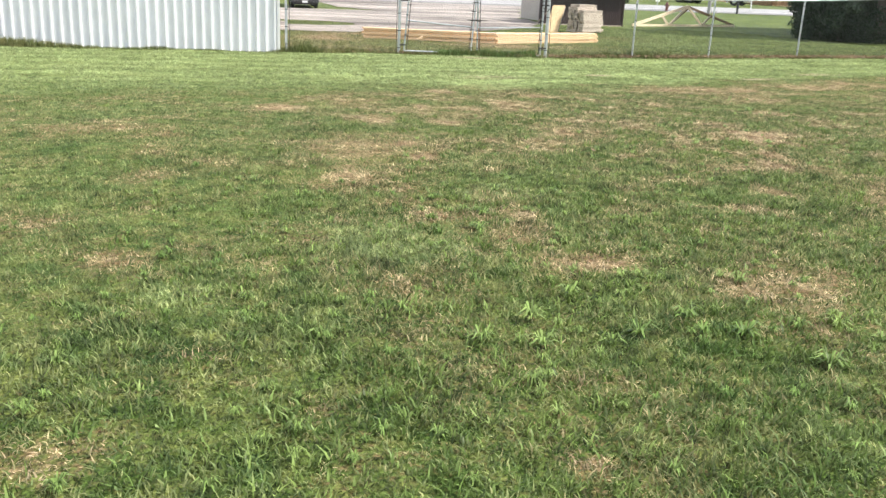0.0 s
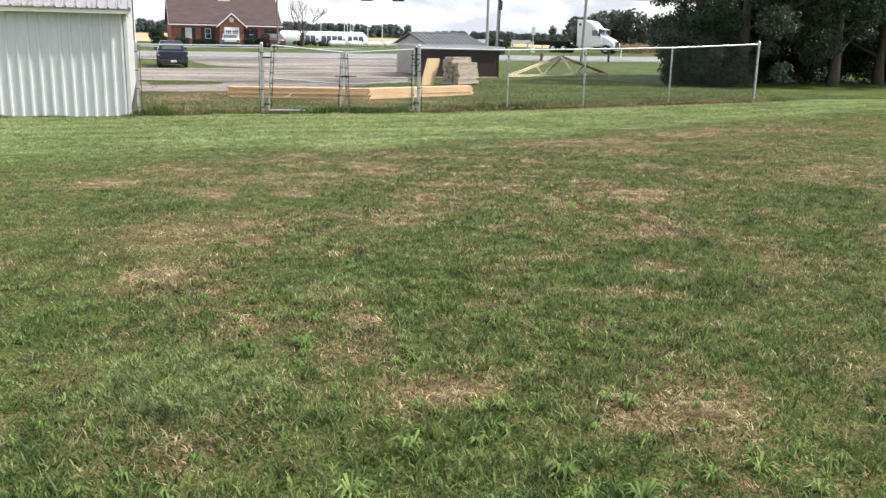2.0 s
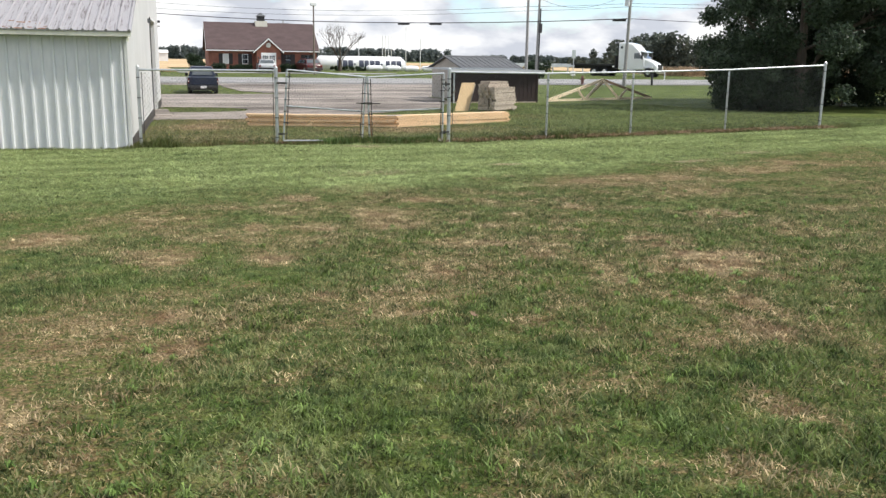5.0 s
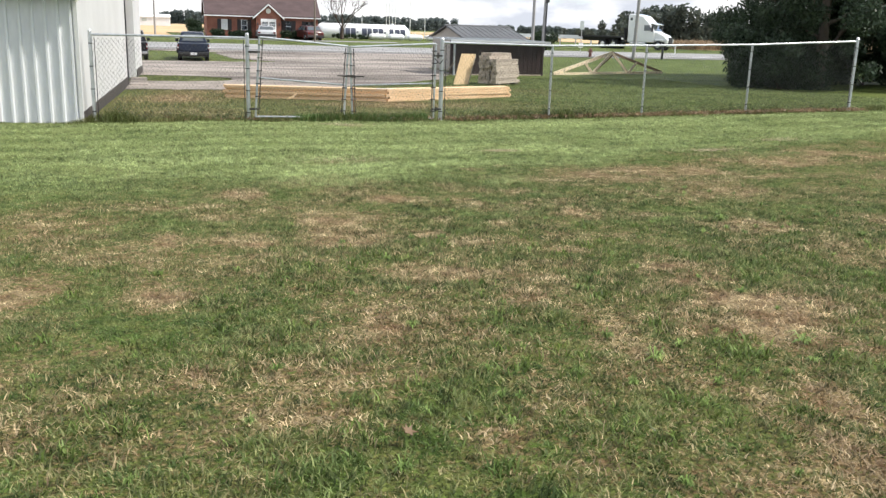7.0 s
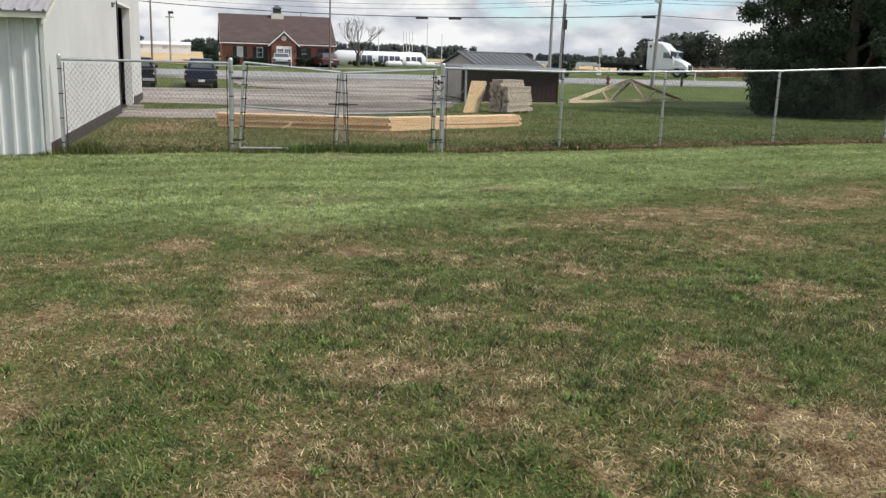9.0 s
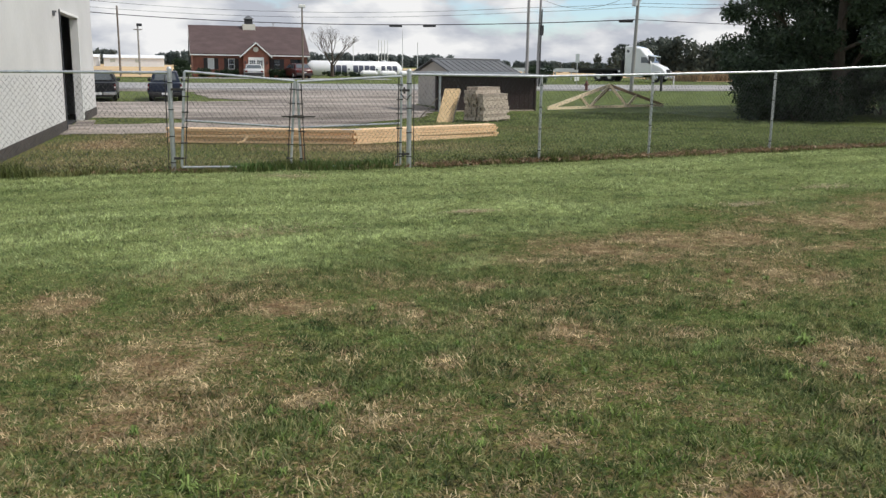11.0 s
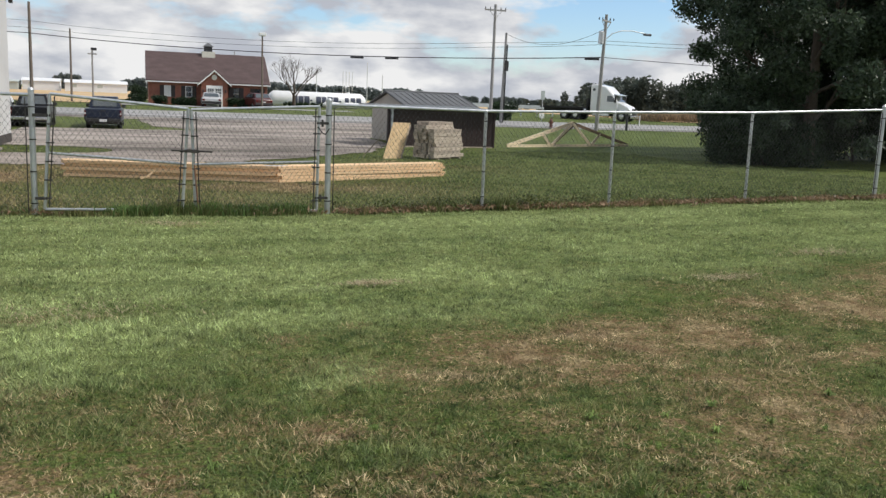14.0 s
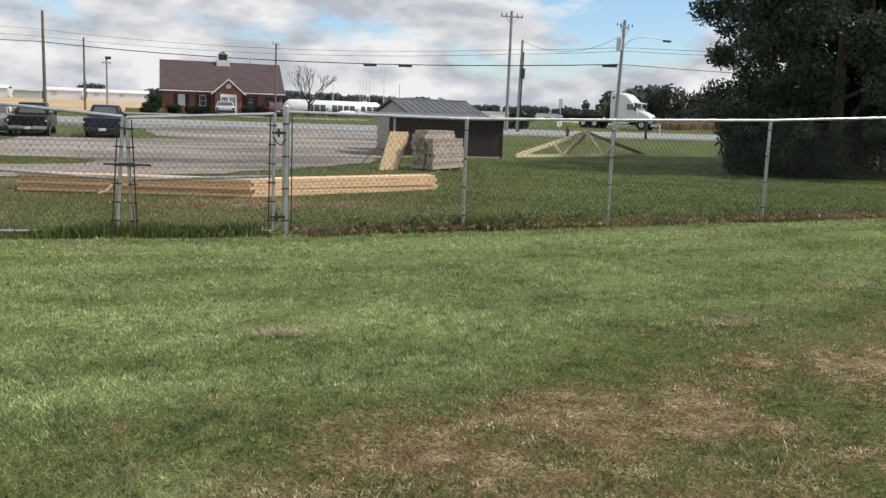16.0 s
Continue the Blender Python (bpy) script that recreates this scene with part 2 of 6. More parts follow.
M_PINE = material("fresh_pine", (0.66, 0.43, 0.235), (0.84, 0.61, 0.38), 3, 0.75, fine=60, stretch=(0.3, 6, 6), random_by="object", amount=0.14, bump=0.001)
M_OSB = material("strand_board", (0.52, 0.36, 0.19), (0.72, 0.54, 0.32), 14, 0.8, fine=70, bump=0.002)
M_OLDPINE = material("weathered_pine", (0.58, 0.47, 0.33), (0.78, 0.67, 0.50), 3, 0.8, fine=60, stretch=(0.3, 6, 6), random_by="object", amount=0.2)
# darker pine: the shade on the truss's right slope is put into the colour
M_SHADEPINE = material("shaded_pine", (0.15, 0.10, 0.065), (0.27, 0.19, 0.125), 3, 0.85, fine=60, stretch=(0.3, 6, 6))
M_SOIL = material("skirting_board", (0.035, 0.029, 0.026), (0.07, 0.058, 0.05), 3, 0.85)
M_GREYWOOD = material("weathered_board", (0.30, 0.25, 0.20), (0.52, 0.45, 0.37), 4, 0.9, fine=40, stretch=(1, 1, 5), random_by="object", amount=0.2, bump=0.004)
M_BROWNWALL = material("brown_steel_siding", (0.030, 0.018, 0.018), (0.045, 0.027, 0.026), 1.2, 0.5, fine=12)
M_BEIGE = material("beige_siding", (0.36, 0.33, 0.29), (0.46, 0.43, 0.38), 1.5, 0.7)
M_GREYROOF = material("grey_steel_roof", (0.085, 0.09, 0.096), (0.13, 0.137, 0.145), 1.5, 0.6, 0.0)
M_LEANROOF = material("lean_to_steel", (0.36, 0.38, 0.40), (0.47, 0.49, 0.50), 1.5, 0.45, 0.2)
M_LIGHTROOF = material("light_steel_roof", (0.52, 0.55, 0.58), (0.68, 0.70, 0.72), 1.5, 0.4, 0.3)
M_BRICK = material("red_brick", (0.20, 0.075, 0.05), (0.33, 0.14, 0.095), 1.4, 0.85, fine=9)
M_SHINGLE = material("brown_shingle", (0.070, 0.046, 0.046), (0.104, 0.070, 0.068), 1.0, 0.9, fine=6, stretch=(1, 1, 3))
M_WHITE = material("white_paint", (0.76, 0.76, 0.74), (0.84, 0.84, 0.82), 2, 0.5)
M_WINDOW = glass("window_glass", (0.10, 0.12, 0.14))
M_BLIND = material("white_blind", (0.62, 0.62, 0.6), (0.74, 0.74, 0.72), 5, 0.8)
M_SHUTTER = material("dark_shutter", (0.025, 0.02, 0.02), (0.04, 0.032, 0.03), 4, 0.6)
M_TANK = material("white_tank_paint", (0.74, 0.75, 0.76), (0.84, 0.85, 0.85), 0.8, 0.35)
M_NAVY = material("navy_lettering", (0.045, 0.055, 0.09), (0.07, 0.08, 0.12), 4, 0.5)
M_POLE = material("utility_pole_wood", (0.13, 0.10, 0.08), (0.25, 0.21, 0.18), 3, 0.9, stretch=(4, 4, 0.3))
M_GREYPOLE = material("grey_pole_wood", (0.24, 0.235, 0.23), (0.38, 0.37, 0.36), 3, 0.85, stretch=(4, 4, 0.3))
M_CABLE = material("cable", (0.02, 0.02, 0.022), (0.04, 0.04, 0.042), 4, 0.6)
M_BLACKPAINT = material("black_car_paint", (0.006, 0.0065, 0.009), (0.011, 0.012, 0.015), 1, 0.35, coat=0.15, spec=0.3)
M_BLUEPAINT = material("navy_car_paint", (0.012, 0.019, 0.038), (0.018, 0.027, 0.052), 1, 0.35, coat=0.15, spec=0.3)
M_GREYPAINT = material("grey_car_paint", (0.22, 0.23, 0.25), (0.30, 0.31, 0.33), 1, 0.3, coat=0.7)
M_SILVER = material("silver_car_paint", (0.50, 0.51, 0.52), (0.60, 0.61, 0.62), 1, 0.3, 0.3, coat=0.6)
M_REDPAINT = material("red_car_paint", (0.06, 0.010, 0.012), (0.09, 0.015, 0.016), 1, 0.3, coat=0.7)
M_TRUCKWHITE = material("white_truck_paint", (0.74, 0.75, 0.76), (0.83, 0.84, 0.84), 1, 0.3, coat=0.6)
M_CARGLASS = material("car_glass", (0.06, 0.075, 0.085), (0.10, 0.12, 0.13), 1.5, 0.06, coat=1.0)
M_TYRE = material("tyre_rubber", (0.014, 0.014, 0.015), (0.03, 0.03, 0.03), 9, 0.9)
M_CHROME = material("chrome", (0.55, 0.56, 0.57), (0.68, 0.69, 0.7), 4, 0.25, 0.9)
M_TAILRED = material("tail_lamp_red", (0.10, 0.010, 0.010), (0.15, 0.014, 0.012), 6, 0.25)
M_LAMPCLEAR = material("lamp_lens", (0.6, 0.6, 0.58), (0.75, 0.75, 0.73), 6, 0.2)
M_BLACKPLASTIC = material("black_plastic", (0.015, 0.015, 0.016), (0.03, 0.03, 0.031), 6, 0.6)
M_PLATE = material("plate", (0.6, 0.61, 0.62), (0.72, 0.72, 0.72), 6, 0.5)
M_GREENHOUSE = material("pale_far_building", (0.66, 0.68, 0.70), (0.78, 0.79, 0.80), 0.1, 0.6, fine=1)
M_GREENGREY = material("grey_green_building", (0.40, 0.45, 0.43), (0.48, 0.52, 0.50), 0.1, 0.6, fine=1)
M_CONCRETE = material("concrete", (0.26, 0.25, 0.235), (0.38, 0.365, 0.34), 2, 0.9, fine=30, bump=0.004)
M_HYDRANT = material("faded_red_paint", (0.12, 0.045, 0.035), (0.18, 0.07, 0.05), 6, 0.6)


# ---- mesh helpers ----
class Build:
    """Collects vertices and faces for one mesh."""

    def __init__(self):
        self.v, self.f = [], []

    def face(self, pts):
        n = len(self.v)
        self.v += [tuple(p) for p in pts]
        self.f.append(tuple(range(n, n + len(pts))))
        return self

    def box(self, x0, x1, y0, y1, z0, z1, m=None):
        n = len(self.v)
        pts = [Vector((x, y, z)) for z in (z0, z1) for x, y in ((x0, y0), (x1, y0), (x1, y1), (x0, y1))]
        self.v += [tuple(m @ p if m else p) for p in pts]
        self.f += [tuple(n + i for i in q) for q in ((3, 2, 1, 0), (4, 5, 6, 7), (0, 1, 5, 4), (1, 2, 6, 5), (2, 3, 7, 6), (3, 0, 4, 7))]
        return self

    def tube(self, p, q, r0, r1=None, n=8, cap=True):
        p, q, r1 = Vector(p), Vector(q), r0 if r1 is None else r1
        d = (q - p).normalized()
        a = d.orthogonal().normalized()
        b = d.cross(a)
        k = len(self.v)
        for c, r in ((p, r0), (q, r1)):
            self.v += [tuple(c + r * (math.cos(t) * a + math.sin(t) * b)) for t in (2 * math.pi * i / n for i in range(n))]
        self.f += [(k + i, k + (i + 1) % n, k + n + (i + 1) % n, k + n + i) for i in range(n)]
        if cap:
            self.f += [tuple(k + n - 1 - i for i in range(n)), tuple(k + n + i for i in range(n))]
        return self

    def chain(self, pts, r, n=6):
        k = len(self.v)
        for i, p in enumerate(pts):
            d = (Vector(pts[min(i + 1, len(pts) - 1)]) - Vector(pts[max(i - 1, 0)])).normalized()
            a = Vector((-d.y, d.x, 0)).normalized()
            b = d.cross(a)
            self.v += [tuple(Vector(p) + r * (math.cos(t) * a + math.sin(t) * b)) for t in (2 * math.pi * j / n for j in range(n))]
        for i in range(len(pts) - 1):
            self.f += [(k + i * n + j, k + i * n + (j + 1) % n, k + (i + 1) * n + (j + 1) % n, k + (i + 1) * n + j) for j in range(n)]
        self.f += [tuple(k + j for j in range(n)), tuple(k + (len(pts) - 1) * n + j for j in range(n))]
        return self

    def beam(self, p, q, w, h):
        """A bar of section w (level) by h from p to q."""
        p, q = Vector(p), Vector(q)
        d = q - p
        side = Vector((-d.y, d.x, 0)).normalized() if d.x or d.y else Vector((1, 0, 0))
        up = d.normalized().cross(side) * -1
        if up.z < 0:
            up = -up
        k = len(self.v)
        for c in (p, q):
            self.v += [tuple(c + side * s * w / 2 + up * t * h / 2) for s, t in ((-1, -1), (1, -1), (1, 1), (-1, 1))]
        self.f += [(k, k + 1, k + 2, k + 3), (k + 7, k + 6, k + 5, k + 4)] + [(k + i, k + i + 4, k + (i + 1) % 4 + 4, k + (i + 1) % 4) for i in range(4)]
        return self

    def prism(self, outline, axis, a, b, m=None, taper=1.0):
        """A closed outline of (u, w) pushed along an axis ('x': u is y; 'y': u is x; w is z)."""
        n, k = len(outline), len(self.v)
        cu = sum(u for u, _ in outline) / n
        for i, s in enumerate((a, b)):
            for u, w in outline:
                p = Vector((s, u, w)) if axis == "x" else Vector((u, s, w))
                self.v.append(tuple(m @ p if m else p))
        self.f += [tuple(range(k, k + n)), tuple(range(k + 2 * n - 1, k + n - 1, -1))]
        self.f += [(k + i, k + n + i, k + n + (i + 1) % n, k + (i + 1) % n) for i in range(n)]
        return self

    def mesh(self, name, mat, smooth=False):
        me = bpy.data.meshes.new(name)
        me.from_pydata(self.v, [], self.f)
        bm = bmesh.new()
        bm.from_mesh(me)
        bmesh.ops.recalc_face_normals(bm, faces=bm.faces)
        bm.to_mesh(me)
        bm.free()
        me.materials.append(mat)
        if smooth:
            me.shade_smooth()
            me.set_sharp_from_angle(angle=radians(35))
        return me

    def ob(self, name, mat, parent=None, label="", category="", group="", kind="", smooth=False, bevel=0.0):
        o = new(name, self.mesh(name, mat, smooth))
        if parent:
            o.parent = parent
        if bevel:
            md = o.modifiers.new("bevel", "BEVEL")
            md.width, md.segments, md.limit_method = bevel, 2, "ANGLE"
        return tagged(o, label, category, group, kind)


def base(name, m, label, category, group="", kind=""):
    o = new(name)
    o.matrix_world = m
    return tagged(o, label, category, group, kind)


def repeats(name, mesh, parent, places):
    """One mesh, set as many parts at the given poses under a thing."""
    for m in places:
        o = new(name, mesh)
        o.parent = parent
        o.matrix_local = m


def arrays(name, co, tris, mat, attrs=None):
    """A mesh from number arrays of triangles."""
    me = bpy.data.meshes.new(name)
    me.vertices.add(len(co))
    me.vertices.foreach_set("co", np.ascontiguousarray(co, np.float32).ravel())
    me.loops.add(tris.size)
    me.loops.foreach_set("vertex_index", np.ascontiguousarray(tris, np.int32).ravel())
    me.polygons.add(len(tris))
    me.polygons.foreach_set("loop_start", np.arange(0, tris.size, 3, dtype=np.int32))
    me.update(calc_edges=True)
    for key, values in (attrs or {}).items():
        a = me.attributes.new(key, "FLOAT", "POINT")
        a.data.foreach_set("value", np.ascontiguousarray(values, np.float32))
    me.materials.append(mat)
    return me


# ---- the lie of the land ----
LAND_Y = (-30, 0, 4, 8, 9.5, 11, 14, 22, 30, 45, 53, 70, 85, 104, 400)
LAND_Z = (0.20, -0.06, -0.05, -0.08, -0.14, -0.215, -0.30, -0.43, -0.50, -0.52, -0.66, -0.48, -0.35, -0.15, -0.10)


def land(x, y):
    x, y = np.asarray(x, float), np.asarray(y, float)
    z = np.interp(y, LAND_Y, LAND_Z)
    z = z + 0.020 * np.clip(x - 9, 0, 12) * np.exp(-(((y - 20) / 11) ** 2))
    return z + 0.003 * np.clip(x - 20, 0, 60) * np.clip((y - 40) / 30, 0, 1)


def zl(x, y):
    return float(land(x, y))


def smooth_noise(x, y, size, seed):
    """Soft random values from 0 to 1 over the plan."""
    rng = np.random.RandomState(seed)
    table = rng.rand(64, 64)
    u, w = np.asarray(x) / size, np.asarray(y) / size
    i, j = np.floor(u).astype(int), np.floor(w).astype(int)
    a, b = u - i, w - j
    a, b = a * a * (3 - 2 * a), b * b * (3 - 2 * b)
    t = lambda p, q: table[(i + p) % 64, (j + q) % 64]
    return (t(0, 0) * (1 - a) + t(1, 0) * a) * (1 - b) + (t(0, 1) * (1 - a) + t(1, 1) * a) * b


DRY_NEAR = [(2.9, 3.7, 0.43, 0.43), (2.1, 4.3, 0.37, 0.16), (-0.4, 2.6, 0.22, 0.18), (0.4, 2.8, 0.1, 0.1), (-0.0, 3.3, 0.1, 0.1), (-0.5, 4.6, 0.26, 0.17),
            (1.0, 6.6, 0.15, 0.24), (3.8, 5.2, 0.22, 0.2), (1.2, 2.3, 0.1, 0.1), (0.4, 2.4, 0.1, 0.1), (1.8, 7.2, 0.15, 0.21), (1.1, 6.6, 0.13, 0.34),
            (1.4, 5.5, 0.1, 0.18), (2.0, 5.4, 0.11, 0.25), (3.7, 5.3, 0.23, 0.17), (5.6, 8.3, 0.48, 0.47), (4.9, 6.9, 0.14, 0.6), (3.7, 7.4, 0.14, 0.2),
            (1.8, 8.0, 0.13, 0.2), (0.9, 11.3, 0.41, 0.51), (4.2, 5.7, 0.11, 0.37), (3.7, 4.6, 0.1, 0.21), (4.7, 8.2, 0.16, 0.33), (1.7, 9.8, 0.34, 0.39)]
DRY_MIDDLE = [(4.1, 11.5, 0.39, 0.69), (3.3, 11.1, 0.17, 0.29), (2.7, 11.3, 0.14, 0.28), (3.5, 13.4, 0.19, 0.37), (4.8, 8.5, 0.12, 0.28), (2.6, 9.5, 0.24, 0.34),
              (2.3, 8.7, 0.12, 0.17), (2.7, 8.2, 0.12, 0.12), (3.7, 8.8, 0.1, 0.2), (5.8, 8.6, 0.42, 0.3), (5.8, 7.9, 0.12, 0.35), (5.2, 7.2, 0.15, 0.32),
              (7.5, 10.8, 0.46, 0.62), (4.3, 9.7, 0.25, 0.22), (5.9, 9.4, 0.27, 0.31), (5.5, 12.2, 0.21, 0.25), (6.3, 11.6, 0.12, 0.25), (5.4, 11.4, 0.12, 0.13),
              (7.0, 11.5, 0.18, 0.16), (3.9, 11.1, 0.27, 0.23), (3.8, 10.8, 0.1, 0.11), (4.0, 11.7, 0.13, 0.18), (6.1, 12.3, 0.13, 0.18), (5.5, 10.3, 0.14, 0.1)]
DRY_FAR = [(4.9, 15.65, 0.6, 0.16), (8.5, 14.0, 0.75, 0.6), (8.7, 14.2, 0.9, 0.75), (10.8, 14.9, 0.85, 0.6), (9.6, 14.6, 0.5, 0.35), (9.7, 13.6, 0.3, 0.25),
           (10.7, 15.3, 0.25, 0.2), (6.4, 14.7, 0.22, 0.17), (6.9, 15.0, 0.1, 0.08), (6.2, 20.4, 0.3, 0.12), (6.2, 13.1, 0.3, 0.24), (6.3, 12.3, 0.3, 0.18),
           (4.8, 12.8, 0.2, 0.2), (4.7, 11.1, 0.13, 0.18), (5.5, 10.3, 0.16, 0.1), (8.3, 12.6, 0.5, 0.3), (12.0, 15.3, 0.9, 0.45), (13.6, 14.6, 1.3, 0.7)]
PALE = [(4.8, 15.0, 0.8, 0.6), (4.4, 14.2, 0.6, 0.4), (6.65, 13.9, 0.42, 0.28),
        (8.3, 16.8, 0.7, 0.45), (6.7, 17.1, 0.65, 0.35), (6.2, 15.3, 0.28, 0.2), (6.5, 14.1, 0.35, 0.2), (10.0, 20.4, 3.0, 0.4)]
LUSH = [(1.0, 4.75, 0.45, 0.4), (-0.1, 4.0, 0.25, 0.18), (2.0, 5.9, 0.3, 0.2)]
BARE = [(7.7, 25.4, 1.8, 0.7), (3.3, 27.4, 0.6, 1.2), (4.6, 29.7, 1.2, 0.5)]  # trodden earth in the yard


def spots(x, y, some, ragged=0.0):
    out = 0 * x
    wob = 0.9 * (smooth_noise(x, y, 0.35, 5) - 0.5) + 0.5 * (smooth_noise(x, y, 0.13, 11) - 0.5) + ragged * (smooth_noise(x, y, 0.8, 15) - 0.5)
    for cx, cy, rx, ry in some:
        d = np.sqrt(((x - cx) / rx) ** 2 + ((y - cy) / ry) ** 2)
        out = np.maximum(out, np.clip(1.65 - 1.25 * d + wob, 0, 1))
    return out


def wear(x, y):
    """The trodden part of the lawn, short of an uneven line; the lit band lies beyond."""
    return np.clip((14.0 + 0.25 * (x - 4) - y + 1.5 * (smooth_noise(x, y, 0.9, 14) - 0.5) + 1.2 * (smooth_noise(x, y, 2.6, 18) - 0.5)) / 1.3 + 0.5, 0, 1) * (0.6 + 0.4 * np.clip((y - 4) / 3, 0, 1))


def dryness(x, y):
    x, y = np.asarray(x, float), np.asarray(y, float)
    d = 0.30 * smooth_noise(x, y, 1.3, 1) + 0.40 * smooth_noise(x, y, 0.45, 2) + 0.46 * smooth_noise(x, y, 0.16, 3)
    d = d * (0.34 + 0.46 * wear(x, y))
    d = d + 0.40 * np.maximum(spots(x, y, DRY_NEAR + DRY_MIDDLE), 0.85 * spots(x, y, DRY_FAR, 1.1)) * (0.40 + 0.90 * smooth_noise(x, y, 0.22, 7))
    yard = 0.24 + 0.10 * np.clip((12 - x) / 6, 0, 1) * (y < 33) + 0.36 * np.where(y < 33, 1, 0.3) * smooth_noise(x, y, 1.8, 4) * np.clip((9 + 0.5 * (y - 22) - np.abs(x - 5)) / 6, 0.15, 1)
    yard = yard + 0.45 * spots(x, y, BARE) * (0.5 + 0.6 * smooth_noise(x, y, 0.4, 12))
    return np.where(y > 22.2, yard, d)


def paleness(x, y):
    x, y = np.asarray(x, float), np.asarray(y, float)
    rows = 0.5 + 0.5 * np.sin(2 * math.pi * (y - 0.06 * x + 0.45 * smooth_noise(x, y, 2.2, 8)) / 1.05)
    # lit stretch beyond the worn part: its brightness is put into the colour
    lit_band = np.clip((y - 12.5) / 3, 0, 1) * (y < 21.8) * (1 - wear(x, y))
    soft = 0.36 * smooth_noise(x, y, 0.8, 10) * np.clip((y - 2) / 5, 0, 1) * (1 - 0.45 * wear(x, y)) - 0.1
    return np.clip(0.5 * rows * lit_band * (0.2 + smooth_noise(x, y, 1.6, 9)) + 1.0 * spots(x, y, PALE) + 0.45 * spots(x, y, LUSH) + 0.5 * (smooth_noise(x, y, 0.2, 16) - 0.5) * np.clip((y - 7) / 4, 0, 1) + soft + 0.40 * lit_band + 0.10 * (y > 22.2), 0, 1)


def axis_lines(stops):
    out = []
    for (a, b), step in stops:
        out += list(np.arange(a, b - 1e-6, step))
    return np.array(out + [stops[-1][0][1]])


def sheet(name, xs, ys, mat, lift=0.0, attrs=False, edge=None):
    """A sheet that follows the land. edge: a rule that keeps only some of its cells."""
    gx, gy = np.meshgrid(xs, ys)
    gz = land(gx, gy) + lift
    if attrs:
        near = np.clip((23 - gy) / 2, 0, 1) * np.clip((gy + 3) / 2, 0, 1)
        gz = gz + 0.035 * (smooth_noise(gx, gy, 0.7, 6) - 0.5) * near
    co = np.stack([gx, gy, gz], -1).reshape(-1, 3)
    n, k = len(xs), np.arange(len(xs) * (len(ys) - 1)).reshape(-1, len(xs))[:, :-1].ravel()
    if edge is not None:
        mid = co[k] + co[k + n + 1]
        k = k[edge(mid[:, 0] / 2, mid[:, 1] / 2)]
    tris = np.concatenate([np.stack([k, k + 1, k + n + 1], -1), np.stack([k, k + n + 1, k + n], -1)])
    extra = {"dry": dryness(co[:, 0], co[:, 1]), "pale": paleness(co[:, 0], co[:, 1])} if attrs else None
    me = arrays(name, co, tris, mat, extra)
    me.shade_smooth()
    return me


gx_lines = axis_lines([((-1500, -300), 150), ((-300, -40), 20), ((-40, -9), 2), ((-9, 24), 0.16), ((24, 60), 1.5), ((60, 300), 20), ((300, 1500), 150)])
gy_lines = axis_lines([((-300, -20), 40), ((-20, 1), 1.5), ((1, 23), 0.16), ((23, 60), 1.0), ((60, 120), 3), ((120, 400), 28), ((400, 3000), 260)])
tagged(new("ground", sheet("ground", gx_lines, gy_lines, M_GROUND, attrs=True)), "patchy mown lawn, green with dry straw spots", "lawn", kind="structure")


def lot_edge(x, y):
    wob = 1.6 * (smooth_noise(x, y, 3.0, 21) - 0.5) + 0.8 * (smooth_noise(x, y, 0.9, 22) - 0.5)
    right = np.interp(y, (30, 36, 40, 48, 62, 72), (7, 13.2, 14.6, 16.5, 21.5, 27))
    front = np.interp(x, (2, 5, 9, 13, 16), (30.6, 30.9, 32.2, 36.2, 40))
    keep = (x < right + wob) & (y > front + 0.5 * wob) & (y < 71.5)
    island = ((x - 3.2) / 2.4) ** 2 + ((y - 35.6) / 1.7) ** 2 < 1 + 0.4 * wob
    strip = (y > 53.2 + 0.6 * wob) & (y < 65 + wob) & (x < 9.2 + 1.5 * wob - 0.1 * (y - 50))
    return keep & ~island & ~strip


tagged(new("gravel_lot", sheet("gravel_lot", np.arange(2, 30, 0.11), np.arange(30, 72, 0.14), M_GRAVEL, 0.02, edge=lot_edge)), "dusty grey gravel parking lot with worn tracks", "gravel lot", kind="structure")
road_x = np.concatenate([np.arange(-300, -40, 20), np.arange(-40, 120, 2.5), np.arange(120, 600, 30)])
tagged(new("road_shoulder", sheet("road_shoulder", road_x, np.array([67.5, 69, 70.5]), M_ASPHALT, 0.025)), "dark worn asphalt shoulder beside the road", "road", kind="structure")
tagged(new("road", sheet("road", road_x, np.array([70.5, 74, 78, 81.5]), M_ROAD, 0.03)), "pale grey two-lane country road", "road", kind="structure")
tagged(new("road_line", sheet("road_line", road_x, np.array([71.2, 71.4]), M_LINE, 0.036)), "white painted road edge line", "road marking", kind="structure")
tagged(new("house_drive", sheet("house_drive", np.arange(6, 30, 1.5), np.array([94.5, 96, 98.0]), M_ROAD, 0.025)), "pale concrete drive in front of the brick house", "driveway", kind="structure")
tagged(new("field_left", sheet("field_left", np.concatenate([np.linspace(-260, -20, 20), np.linspace(-18, 60, 40)]), np.linspace(97, 420, 60), M_FIELD, 0.06, edge=lambda x, y: (x < 7.0) | (y > 126))), "ripe tan crop field beyond the road", "field", kind="structure")
tagged(new("field_right", sheet("field_right", np.linspace(63, 420, 40), np.linspace(93, 300, 30), M_FIELD, 0.06)), "dry tan corn field beyond the road", "field", kind="structure")


